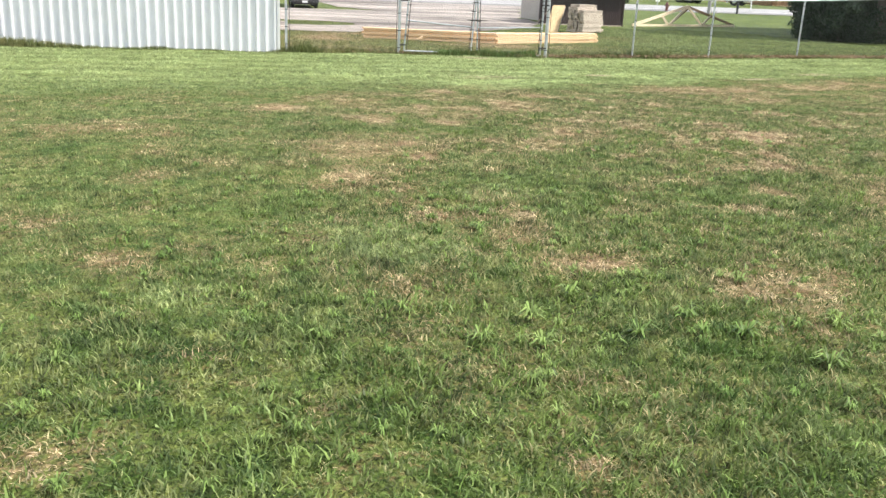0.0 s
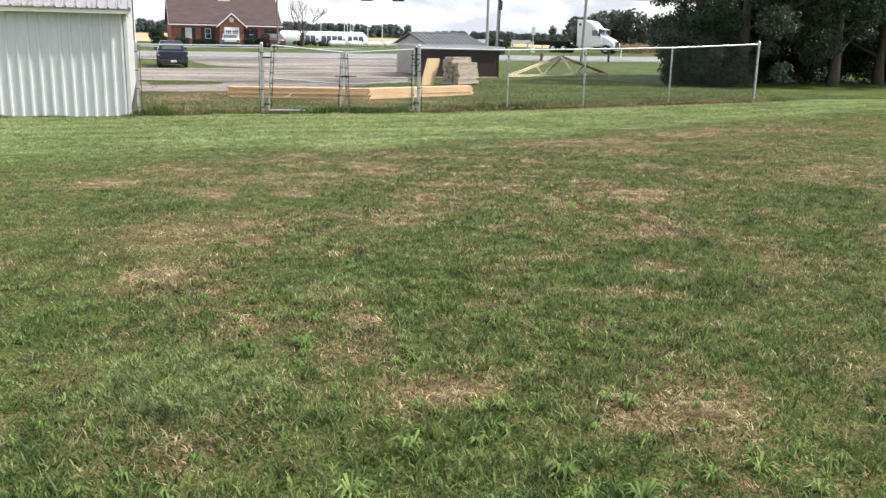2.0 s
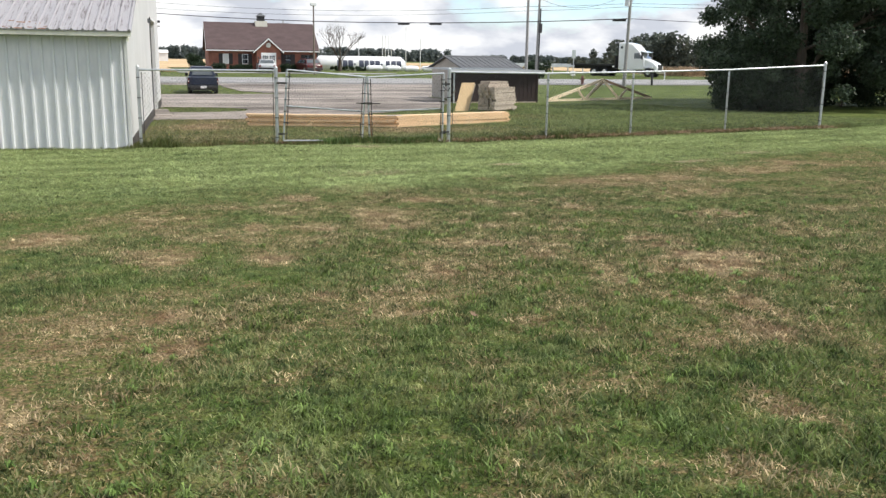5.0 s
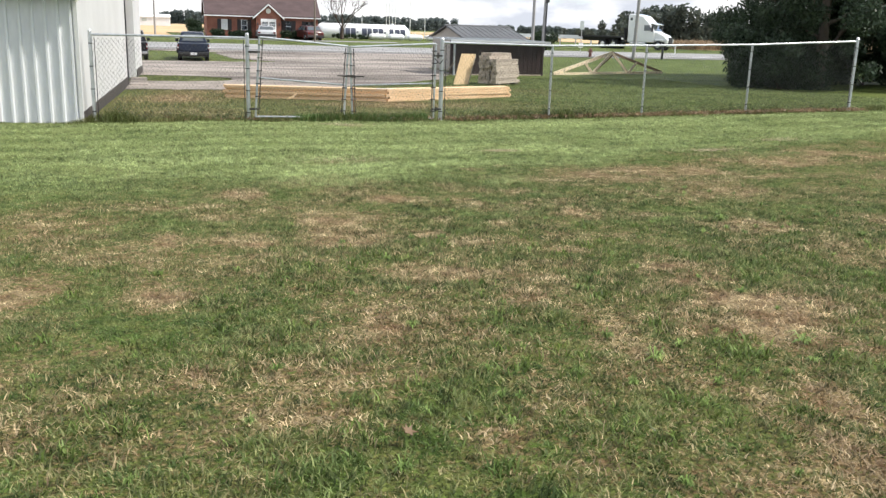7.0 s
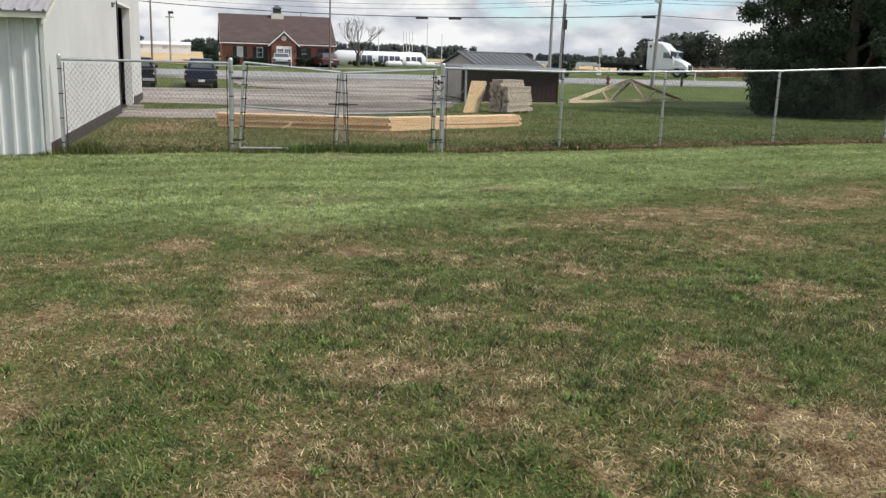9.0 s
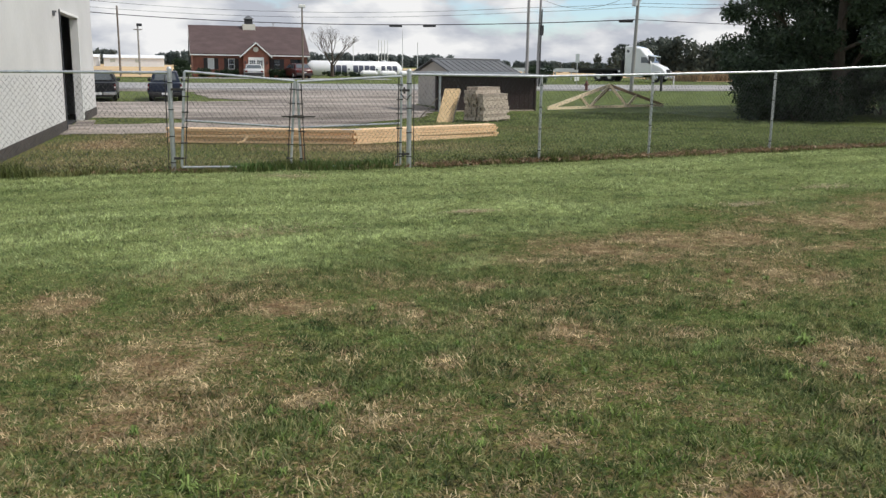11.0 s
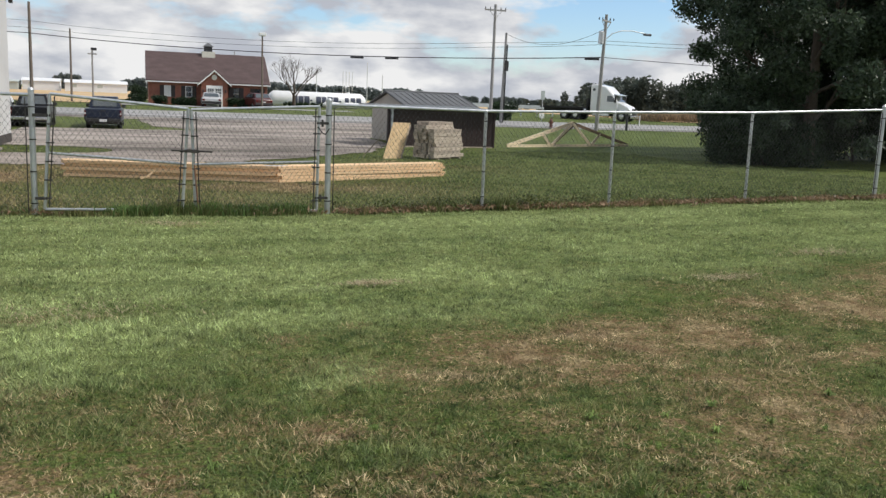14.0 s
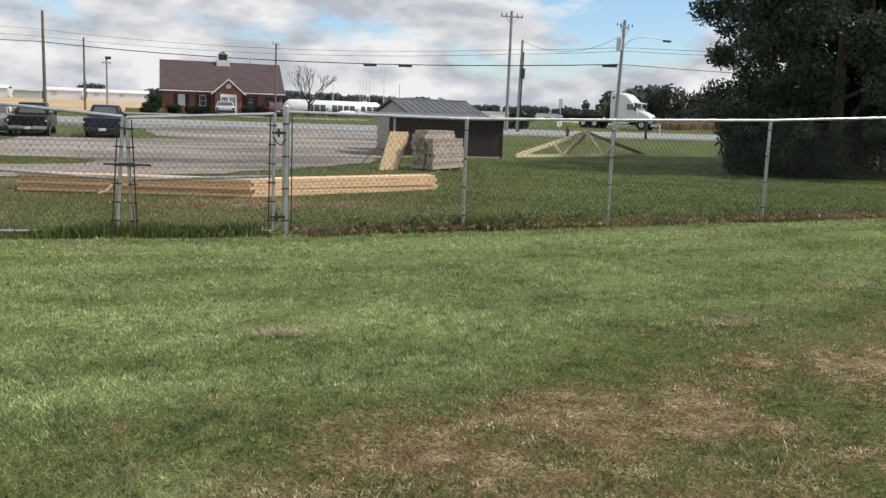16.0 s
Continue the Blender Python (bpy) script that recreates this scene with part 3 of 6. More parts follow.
# ---- metal shed ----
def metal_shed():
    lean = math.degrees(math.atan(0.0616))
    o = base("metal_shed", pose(1.593, 21.36, 0, 0, 0, -lean), "white ribbed-steel shed with weathered tin roof", "shed")
    # local: x to the east wall's outside = 0, shed reaches to -9; y along the east wall
    EAVE, PEAK_Y, PEAK_Z, FAR_Y, FAR_Z, BOTTOM = 1.80, 12.2, 5.75, 17.9, 3.86, -0.60
    w = Build().box(-9.0, -0.02, 0.03, 0.09, BOTTOM, EAVE + 0.06)
    w.ob("front_wall", M_STEELWALL, o, "white ribbed steel siding")
    rib = Build().prism([(-0.032, 0.035), (-0.017, -0.016), (0.017, -0.016), (0.032, 0.035)], "y", 0, 1,
                        Matrix(((1, 0, 0, 0), (0, 0, 1, 0), (0, EAVE - BOTTOM - 0.02, 0, BOTTOM + 0.02), (0, 0, 0, 1)))).mesh("rib", M_STEELWALL)
    repeats("rib", rib, o, [pose(-0.10 - i * 0.203, 0, 0) for i in range(44)])
    Build().box(-0.05, 0.012, -0.012, 0.05, BOTTOM, EAVE).ob("corner_trim", M_WALLWHITE, o)
    # the east wall with its door opening: pieces round it
    D0, D1, DT = 10.75, 14.45, 2.45
    slope = (PEAK_Z - EAVE) / PEAK_Y
    Build().prism([(0.05, -0.42), (D0, -0.42), (D0, EAVE + slope * D0 - 0.02), (0.05, EAVE + 0.02)], "x", -0.16, 0.0).ob("side_wall", M_WALLWHITE, o, "flat white wall panel")
    zf = lambda y: PEAK_Z - (y - PEAK_Y) * (PEAK_Z - FAR_Z) / (FAR_Y - PEAK_Y)
    Build().prism([(D0, DT), (D1, DT), (D1, zf(D1) - 0.02), (PEAK_Y, PEAK_Z - 0.02), (D0, EAVE + slope * D0 - 0.02)], "x", -0.16, 0.0).ob("side_wall", M_WALLWHITE, o, "white wall panel over the doorway")
    Build().prism([(D1, -0.42), (FAR_Y, -0.42), (FAR_Y, FAR_Z - 0.02), (D1, zf(D1) - 0.02)], "x", -0.16, 0.0).ob("side_wall", M_WALLWHITE, o, "flat white wall panel")
    Build().box(-0.10, 0.018, 0.10, D0 - 0.02, BOTTOM, -0.24).ob("skirting", M_SOIL, o, "dark brown skirting board")
    Build().box(-0.10, 0.018, D1 + 0.25, FAR_Y - 0.02, BOTTOM, -0.24).ob("skirting", M_SOIL, o, "dark brown skirting board")
    Build().box(-0.22, 0.0, D1 - 0.06, D1 - 0.005, -0.48, DT - 0.005).ob("door_jamb", M_WHITE, o, "white door jamb")
    Build().box(-0.20, 0.03, D0 - 0.07, D0 + 0.005, -0.48, DT + 0.06).ob("door_frame", M_DARKTRIM, o)
    Build().box(-0.20, 0.03, D0, D1, DT - 0.002, DT + 0.06).ob("door_frame", M_WHITE, o)
    # added panel, not a seen door: doorway shade as near-black colour
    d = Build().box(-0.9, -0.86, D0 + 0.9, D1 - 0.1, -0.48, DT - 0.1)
    d.ob("door", M_INSHADE, o, "added near-black panel for the shade in the doorway")
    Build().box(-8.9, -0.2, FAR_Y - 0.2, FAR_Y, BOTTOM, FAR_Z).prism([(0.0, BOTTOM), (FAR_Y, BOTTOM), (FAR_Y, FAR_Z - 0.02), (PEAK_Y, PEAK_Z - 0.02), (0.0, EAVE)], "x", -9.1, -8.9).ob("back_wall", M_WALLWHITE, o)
    # unseen floor and wall, added and coloured near-black for the inside shade
    Build().box(-8.9, -0.2, 0.2, FAR_Y - 0.3, -0.55, -0.47).ob("inner_floor", M_INSHADE, o, "added floor, near-black for the shade inside")
    Build().box(-4.0, -3.9, 0.2, FAR_Y - 0.3, -0.47, 3.2).ob("inner_partition", M_INSHADE, o, "added inner wall, near-black for the shade inside")
    # roof
    r = Build()
    t = math.atan(slope)
    run = (PEAK_Y + 0.28) / math.cos(t)
    m = Matrix.Translation((0, -0.28, EAVE + 0.09 - 0.28 * slope)) @ pose(0, 0, 0, math.degrees(t))
    r.box(-9.2, 0.12, 0, run, -0.015, 0.015, m)
    r.ob("roof", M_ROOFTIN, o, "weathered tin roof with streaks of bare metal")
    seam = Build().prism([(-0.03, 0.012), (-0.012, 0.045), (0.012, 0.045), (0.03, 0.012)], "y", -0.004, run - 0.01, m).mesh("roof_rib", M_ROOFTIN)
    repeats("roof_rib", seam, o, [pose(0.08 - i * 0.203, 0, 0) for i in range(46)])
    t2 = math.atan((PEAK_Z - FAR_Z) / (FAR_Y - PEAK_Y))
    m2 = Matrix.Translation((0, PEAK_Y, PEAK_Z + 0.09)) @ pose(0, 0, 0, -math.degrees(t2))
    Build().box(-9.2, 0.12, 0, 6.5, -0.015, 0.02, m2).ob("roof", M_ROOFTIN, o)
    rng = random.Random(3)
    for i in range(16):
        x, u = -1.15 - rng.random() * 1.0, rng.random() ** 2 * 0.5
        a, b = rng.uniform(0.02, 0.07), rng.uniform(0.02, 0.06)
        Build().prism([(x - a, 0.016), (x + a, 0.016), (x + a * 0.6, 0.019), (x - a * 0.6, 0.019)], "y", u, u + b, m).ob("rust_patch", M_RUST, o, "rust at the roof edge")
    f = Build().box(-9.2, 0.11, -0.26, -0.235, EAVE - 0.09, EAVE + 0.02)
    f.ob("fascia", M_CREAM, o, "cream fascia board")
    Build().box(-9.1, 0.0, -0.235, 0.03, EAVE - 0.03, EAVE - 0.012).ob("soffit", M_DARKTRIM, o)
    # rake boards
    Build().prism([(-0.2, EAVE - 0.18), (PEAK_Y, PEAK_Z - 0.10), (PEAK_Y, PEAK_Z + 0.06), (-0.2, EAVE - 0.02)], "x", 0.02, 0.06).ob("rake_board", M_CREAM, o, "cream rake board")
    e = FAR_Y + 0.35
    Build().prism([(PEAK_Y, PEAK_Z - 0.14), (e, zf(e) - 0.14), (e, zf(e) + 0.10), (PEAK_Y, PEAK_Z + 0.10)], "x", 0.03, 0.13).ob("rake_board", M_DARKTRIM, o, "black rake trim")
    Build().box(0.0, 0.05, 9.6, 9.75, 2.30, 2.42).box(0.03, 0.09, 9.63, 9.72, 2.38, 2.42).ob("wall_lamp", M_GREYROOF, o, "small grey wall lamp")
    return o


metal_shed()
Build().box(2.30, 2.80, 32.1, 35.6, -0.60, -0.455, pose(0, 0, 0)).ob("door_apron", M_GRAVEL, None, "worn concrete apron at the shed door", "apron", kind="structure", bevel=0.02)

# ---- chain-link fence ----
FY = 21.64


def fabric(x0, x1, low, high, step=0.072, y=0.0):
    """Woven wire: two crossing families of slanting wires; low and high give its edges as functions of x."""
    b = Build()
    r = 0.0019
    tall = max(high(x0), high(x1)) - min(low(x0), low(x1))
    for way in (1, -1):
        k = x0 - tall
        while k < x1 + tall:
            # wire from (k, base) at 55 degrees; clip against sides and edges
            steps = 24
            pts = []
            for i in range(steps + 1):
                s = i / steps
                x = k + way * 0.72 * tall * (s - 0.5)
                z = min(low(x0), low(x1)) + tall * s
                if x0 <= x <= x1 and low(x) <= z <= high(x):
                    pts.append((x, y + way * 0.002, z))
            if len(pts) > 1:
                b.tube(pts[0], pts[-1], r, r, 3, cap=False)
            k += step
    return b


def fence_run(name, posts, label):
    """posts: (x, base z, top z, radius)."""
    o = base(name, pose(posts[0][0], FY, 0), label, "fence", "chain-link fence round the yard")
    x00 = posts[0][0]
    xs = [p[0] for p in posts]
    top = lambda x: float(np.interp(x, [p[0] - x00 for p in posts], [p[2] for p in posts]))
    low = lambda x: float(np.interp(x, [p[0] - x00 for p in posts], [p[1] for p in posts])) + 0.03
    for (x, zb, zt, r) in posts:
        if r > 0:
            p = Build().tube((x - x00, 0.03, zb - 0.25), (x - x00, 0.03, zt + (0.06 if r > 0.03 else 0.0)), r, r, 12)
            q = p.ob("post", M_GALV, o, smooth=True)
            c = Build().tube((x - x00, 0.03, zt + (0.06 if r > 0.03 else 0.0)), (x - x00, 0.03, zt + (0.09 if r > 0.03 else 0.03)), r * 1.12, r * 0.5, 12)
            c.ob("post_cap", M_GALV, q, smooth=True)
            for z in np.linspace(zb + 0.2, zt - 0.15, 4):
                Build().tube((x - x00, 0.03, z - 0.008), (x - x00, 0.03, z + 0.008), r * 1.14, r * 1.14, 10).ob("tie_band", M_TIE, q)
    for a, b in zip(posts, posts[1:]):
        Build().tube((a[0] - x00, 0.03, a[2]), (b[0] - x00, 0.03, b[2]), 0.021, 0.021, 10).ob("top_rail", M_GALV, o, smooth=True)
    fabric(0.02, xs[-1] - x00 - 0.02, low, lambda x: top(x) - 0.0, y=-0.005).ob("mesh_fabric", M_WIRE, o, "woven diamond wire mesh")
    Build().tube((0.0, -0.004, low(0.0)), (xs[-1] - x00, -0.004, low(xs[-1] - x00)), 0.003, 0.003, 4).ob("tension_wire", M_WIRE, o)
    for x, s in ((posts[0][0], 1), (posts[-1][0], -1)):
        u = x - x00 + s * 0.07
        Build().tube((u, -0.008, low(u) + 0.02), (u, -0.008, top(u) - 0.04), 0.007, 0.007, 6).ob("tension_bar", M_TIE, o)
    return o


fence_run("chain_link_fence", [(1.77, -0.45, 1.09, 0.032), (4.48, -0.47, 1.10, 0.038)], "galvanised chain-link fence panel beside the shed")
fence_run("chain_link_fence", [(8.29, -0.45, 1.11, 0.042), (10.70, zl(10.7, FY), 1.10, 0.025), (12.93, zl(12.93, FY), 1.155, 0.025), (15.63, zl(15.63, FY), 1.235, 0.025), (18.55, zl(18.55, FY), 1.38, 0.038)],
          "galvanised chain-link fence with slim posts")


def gate_leaf(x0, x1, t0, t1, b0, b1, m0, m1, rack0, rack1, label):
    """Corner heights: t top, b bottom, m middle rail; 0 at the first stile. rack: how far a stile's foot swings sideways."""
    o = base("gate_leaf", pose(x0, FY - 0.03, 0), label, "gate", "double chain-link gate")
    w = x1 - x0
    k0, k1 = (m0 - t0) / (b0 - t0) * rack0, (m1 - t1) / (b1 - t1) * rack1
    for n, (p, q, r) in {"top_bar": ((0, t0), (w, t1), 0.020), "bottom_bar": ((rack0, b0), (w + rack1, b1), 0.018), "middle_bar": ((k0, m0), (w + k1, m1), 0.017)}.items():
        Build().tube((p[0], 0, p[1]), (q[0], 0, q[1]), r, r, 10).ob(n, M_GALV, o, smooth=True)
    lin = lambda a, b: (lambda x: a + (b - a) * x / w)
    cloth = fabric(0.0, w, lin(b0, b1), lin(t0, t1), y=-0.026)
    cloth.v = [(x + (t0 - z) / (t0 - b0) * (rack0 + (rack1 - rack0) * x / w), y, z) for x, y, z in cloth.v]
    cloth.ob("mesh_fabric", M_WIRE, o, "woven diamond wire mesh")
    for u, top, foot, rack, s in ((0, t0, b0, rack0, 1), (w, t1, b1, rack1, -1)):
        Build().tube((u + rack, 0, foot), (u, 0, top), 0.021, 0.021, 10).ob("stile", M_GALV, o, smooth=True)
        Build().tube((u + rack + s * 0.055, -0.03, foot + 0.03), (u + s * 0.055, -0.03, top - 0.03), 0.008, 0.008, 6).ob("tension_bar", M_TIE, o)
        for i in range(6):
            k = (i + 0.6) / 6.2
            x, z = u + rack * (1 - k), foot + (top - foot) * k
            Build().box(min(x, x + s * 0.055) - 0.022, max(x, x + s * 0.055) + 0.022, -0.036, 0.024, z - 0.008, z + 0.008).ob("tie_band", M_TIE, o)
    return o


left_leaf = gate_leaf(4.70, 6.375, 1.12, 0.99, -0.34, -0.36, 0.38, 0.26, -0.10, -0.085, "sagging chain-link gate leaf with galvanised frame")
right_leaf = gate_leaf(6.415, 8.14, 0.98, 1.08, -0.37, -0.38, 0.255, 0.31, 0.045, -0.02, "chain-link gate leaf chained to the other leaf")
Build().tube((1.45, -0.05, 0.44), (1.98, -0.05, 0.43), 0.011, 0.011, 8).box(1.62, 1.80, -0.06, -0.035, 0.415, 0.455).ob("latch", M_TIE, left_leaf, "dark sliding latch bar")
Build().tube((0.085, -0.05, -0.42), (0.03, -0.05, 0.25), 0.009, 0.009, 8).ob("drop_rod", M_RUST, right_leaf, "rusty drop rod")
for z, x in ((-0.2, 1.71), (0.85, 1.725)):
    Build().box(x - 0.03, 1.86, -0.02, 0.02, z - 0.018, z + 0.018).tube((x + 0.05, 0, z - 0.05), (x + 0.05, 0, z + 0.05), 0.016, 0.016, 8).ob("hinge", M_TIE, right_leaf, "dark bolted gate hinge")
for z, x in ((-0.2, -0.09), (0.85, -0.02)):
    Build().box(-0.21, x + 0.02, -0.02, 0.02, z - 0.018, z + 0.018).ob("hinge", M_TIE, left_leaf, "dark bolted gate hinge")
Build().chain([(1.70, -0.04, 0.80), (1.755, -0.07, 0.72), (1.80, -0.07, 0.70), (1.86, -0.05, 0.78)], 0.010, 6).ob("chain", M_TIE, right_leaf, "dark chain round the post")


# ---- lumber ----
def rafter_pair(parent_m, label):
    """Two long rafters joined at an obtuse angle, each doubled, lying flat with the joint towards -y."""
    o = base("rafter_pair", parent_m, label, "rafters", "stack of rafter pairs")
    A, B, C = Vector((-3.85, 0.55, 0)), Vector((3.95, 0.9, 0)), Vector((0, -0.55, 0))
    for back in (0.0, 0.15, 0.30):
        k = Vector((0, back, 0))
        Build().beam(A + k, C + k, 0.135, 0.056).ob("rafter", M_PINE, o)
        Build().beam(C + k, B + k, 0.135, 0.056).ob("rafter", M_PINE, o)
    Build().box(-0.22, 0.22, -0.50, -0.30, 0.029, 0.031).ob("joint_plate", M_GALV, o, "flat steel joint plate")
    return o


STACK = (8.45, 27.0)
first = None
for i in range(5):
    dx, dy = (0, 0.05, -0.04, 0.03, -0.02)[i], (0, 0.02, -0.015, 0.02, 0.0)[i]
    m = pose(STACK[0] + dx, STACK[1] + dy, zl(*STACK) + 0.045 + i * 0.063, 0, 0, (0, 0.2, -0.2, 0.1, 0.3)[i])
    first = rafter_pair(m, "pale pine rafter pair lying in a flat stack") if first is None else copy_thing(first, m)
Build().prism([(-0.12, 0), (0.02, 0.05), (0.13, 0.16), (0.10, 0.17), (0.0, 0.075), (-0.12, 0.03)], "y", -0.01, 0.02, pose(6.05, 26.27, -0.40, 0, 0, 8)).ob("wood_scrap", M_PINE, None, "pale torn wood scrap on the rafter stack", "wood scrap")


def standing_truss():
    o = base("roof_truss", pose(20.4, 41.75, zl(20.4, 41.7), 0, 0, 22), "pine roof truss leaning upright on the grass", "roof truss")
    A, B, C = (0, 0, 0.05), (8.2, 0.0, 0.05), (4.4, 0.26, 1.00)
    q = lambda a, b, k: tuple(Vector(a).lerp(Vector(b), k))
    low = lambda k: q(A, B, k)
    for n, p, e in (("top_chord", A, C), ("top_chord", C, B), ("bottom_chord", A, B), ("web", q(A, C, 0.52), low(0.33)), ("web", C, low(0.33)),
                    ("web", C, low(0.66)), ("web", q(C, B, 0.48), low(0.66))):
        # the right top chord gets the pine with shade in its colour
        Build().beam(p, e, 0.05, 0.15 if p == A and e == C else 0.12).ob(n, M_SHADEPINE if e == B and p == C else M_OLDPINE, o)
    Build().beam((4.9, 0.3, -0.02), (4.5, 1.5, 0.0), 0.05, 0.10).beam((4.5, 0.3, 0.9), (4.6, 1.5, 0.0), 0.05, 0.09).ob("brace", M_SHADEPINE, o)


standing_truss()


def timber_bundle():
    """Weathered boards stacked in uneven tiers."""
    o = base("board_stack", pose(14.22, 33.35, zl(14.03, 33.5), 0, 0, 38), "stack of weathered grey-brown boards in uneven tiers", "board stack")
    rng = random.Random(8)
    h = 0.06
    for i in range(9):
        x0, x1 = rng.uniform(-0.06, 0.04), 1.60 + rng.uniform(-0.10, 0.08)
        y1 = 0.76 + rng.uniform(-0.05, 0.06) - 0.012 * i
        for j in range(5):
            a, b = y1 * j / 5, y1 * (j + 1) / 5 - 0.012 - (0.05 if j == 1 else 0)
            if j < 2 and i > 7:
                continue
            u = rng.uniform(-0.07, 0.05)
            Build().box(x0 + u, x1 + u * 0.7, a, b, h, h + 0.097, pose(0, 0, 0, 0, rng.uniform(-0.35, 0.35), 0)).ob("board", M_GREYWOOD, o)
        h += 0.105
    for j in range(3):
        Build().box(0.12, 1.5, 0.31 + j * 0.14, 0.44 + j * 0.14, h, h + 0.10, pose(0, 0, 0, 0, 0.5, 0)).ob("board", M_GREYWOOD, o)
    for x in (0.3, 0.9, 1.5):
        Build().box(x - 0.05, x + 0.05, 0.02, 0.55, -0.03, 0.06).ob("bearer", M_GREYWOOD, o)
    return o


timber_bundle()


def leaning_sheet():
    o = base("strand_board_sheet", pose(12.82, 33.85, zl(13, 34), 0, 0, 6), "strand-board sheet leaning back on a timber prop", "board sheet")
    k = Matrix(((1, 0, 0.42, 0), (0, 1, 0.30, 0), (0, 0, 1, 0), (0, 0, 0, 1)))
    Build().box(0, 0.54, -0.012, 0.012, 0, 1.04, k).ob("sheet", M_OSB, o)
    Build().box(0.12, 0.64, 0.10, 0.118, 0, 0.98, k).ob("sheet", M_GREYWOOD, o, "darker board behind the strand board")
    for x in (0.32, 0.42):
        Build().beam((x + 0.05, 0.6, 0), (x + 0.22, 0.32, 0.98), 0.04, 0.05).ob("prop", M_GREYWOOD, o)
    Build().beam((-0.35, 0.7, 0.0), (0.2, 0.35, 0.75), 0.03, 0.03).ob("prop", M_GREYWOOD, o)


leaning_sheet()


# ---- small brown barn ----
def barn():
    o = base("small_barn", pose(15.0, 40.5, zl(15, 40.5), 0, 0, 5), "small beige barn with brown steel lean-to", "barn")
    Build().box(0.0, 4.45, 0, 0.08, 0, 1.42).ob("front_wall", M_BROWNWALL, o, "dark brown steel siding")
    repeats("siding_rib", Build().box(-0.012, 0.012, -0.012, 0.0, 0.06, 1.42).mesh("siding_rib", M_BROWNWALL), o, [pose(0.06 + i * 0.215, 0, 0) for i in range(21)])
    Build().box(0.0, 4.47, -0.02, 0.0, -0.02, 0.05).ob("sill_board", M_GREYWOOD, o)
    Build().box(0.1, 0.18, -0.10, -0.02, 0, 1.42).ob("corner_post", M_GALV, o, "pale square post")
    Build().box(4.39, 4.47, -0.03, 0.06, 0, 1.42).ob("corner_post", M_BROWNWALL, o)
    Build().box(4.37, 4.45, 0.08, 2.6, 0, 1.42).ob("side_wall", M_BROWNWALL, o)
    t = pose(0, -0.25, 1.43, math.degrees(math.atan(0.018)))
    lean = Build().box(-0.12, 4.65, 0, 3.0, 0, 0.03, t)
    repeats("roof_rib", Build().box(0, 0.03, 0, 3.0, 0.03, 0.05, t).mesh("roof_rib", M_LEANROOF), o, [pose(-0.10 + i * 0.222, 0, 0) for i in range(21)])
    lean.ob("lean_to_roof", M_LEANROOF, o, "light grey steel roof")
    Build().box(-0.12, 4.65, -0.29, -0.255, 1.38, 1.47).ob("gutter", M_LIGHTROOF, o)
    Build().prism([(2.65, 0), (6.2, 0), (6.2, 1.50), (4.4, 1.98), (2.65, 1.50)], "x", 1.80, 4.85).ob("main_body", M_BEIGE, o, "beige siding")
    for sgn in (-1, 1):
        a = pose(0, 4.4, 2.01, -14.9 if sgn > 0 else 14.9)
        y0, y1 = (-2.15, 0.0) if sgn < 0 else (0.0, 2.15)
        Build().box(1.65, 5.02, y0, y1, 0, 0.035, a).ob("main_roof", M_GREYROOF, o, "dark grey steel roof")
        repeats("roof_rib", Build().box(0, 0.03, y0, y1, 0.035, 0.055, a).mesh("roof_rib", M_GREYROOF), o, [pose(1.67 + i * 0.275, 0, 0) for i in range(13)])
    Build().tube((1.63, 4.4, 2.05), (5.04, 4.4, 2.05), 0.05, 0.05, 8).ob("ridge_cap", M_GREYROOF, o)
    Build().box(1.75, 1.795, 3.3, 3.6, 0.9, 1.4).ob("wall_vent", M_WHITE, o, "small white vent")
    return o


barn()


# ---- vehicles ----
def wheel(parent, x, y, r, w, rim):
    k = Build().tube((x - w / 2, y, r), (x + w / 2, y, r), r, r, 24)
    t = k.ob("wheel", M_TYRE, parent, "black tyre", smooth=True, bevel=0.02)
    s = 1 if x > 0 else -1
    Build().tube((x + s * (w / 2 - 0.02), y, r), (x + s * (w / 2 + 0.012), y, r), r * 0.62, r * 0.55, 16).ob("rim", rim, t, "metal rim", smooth=True)


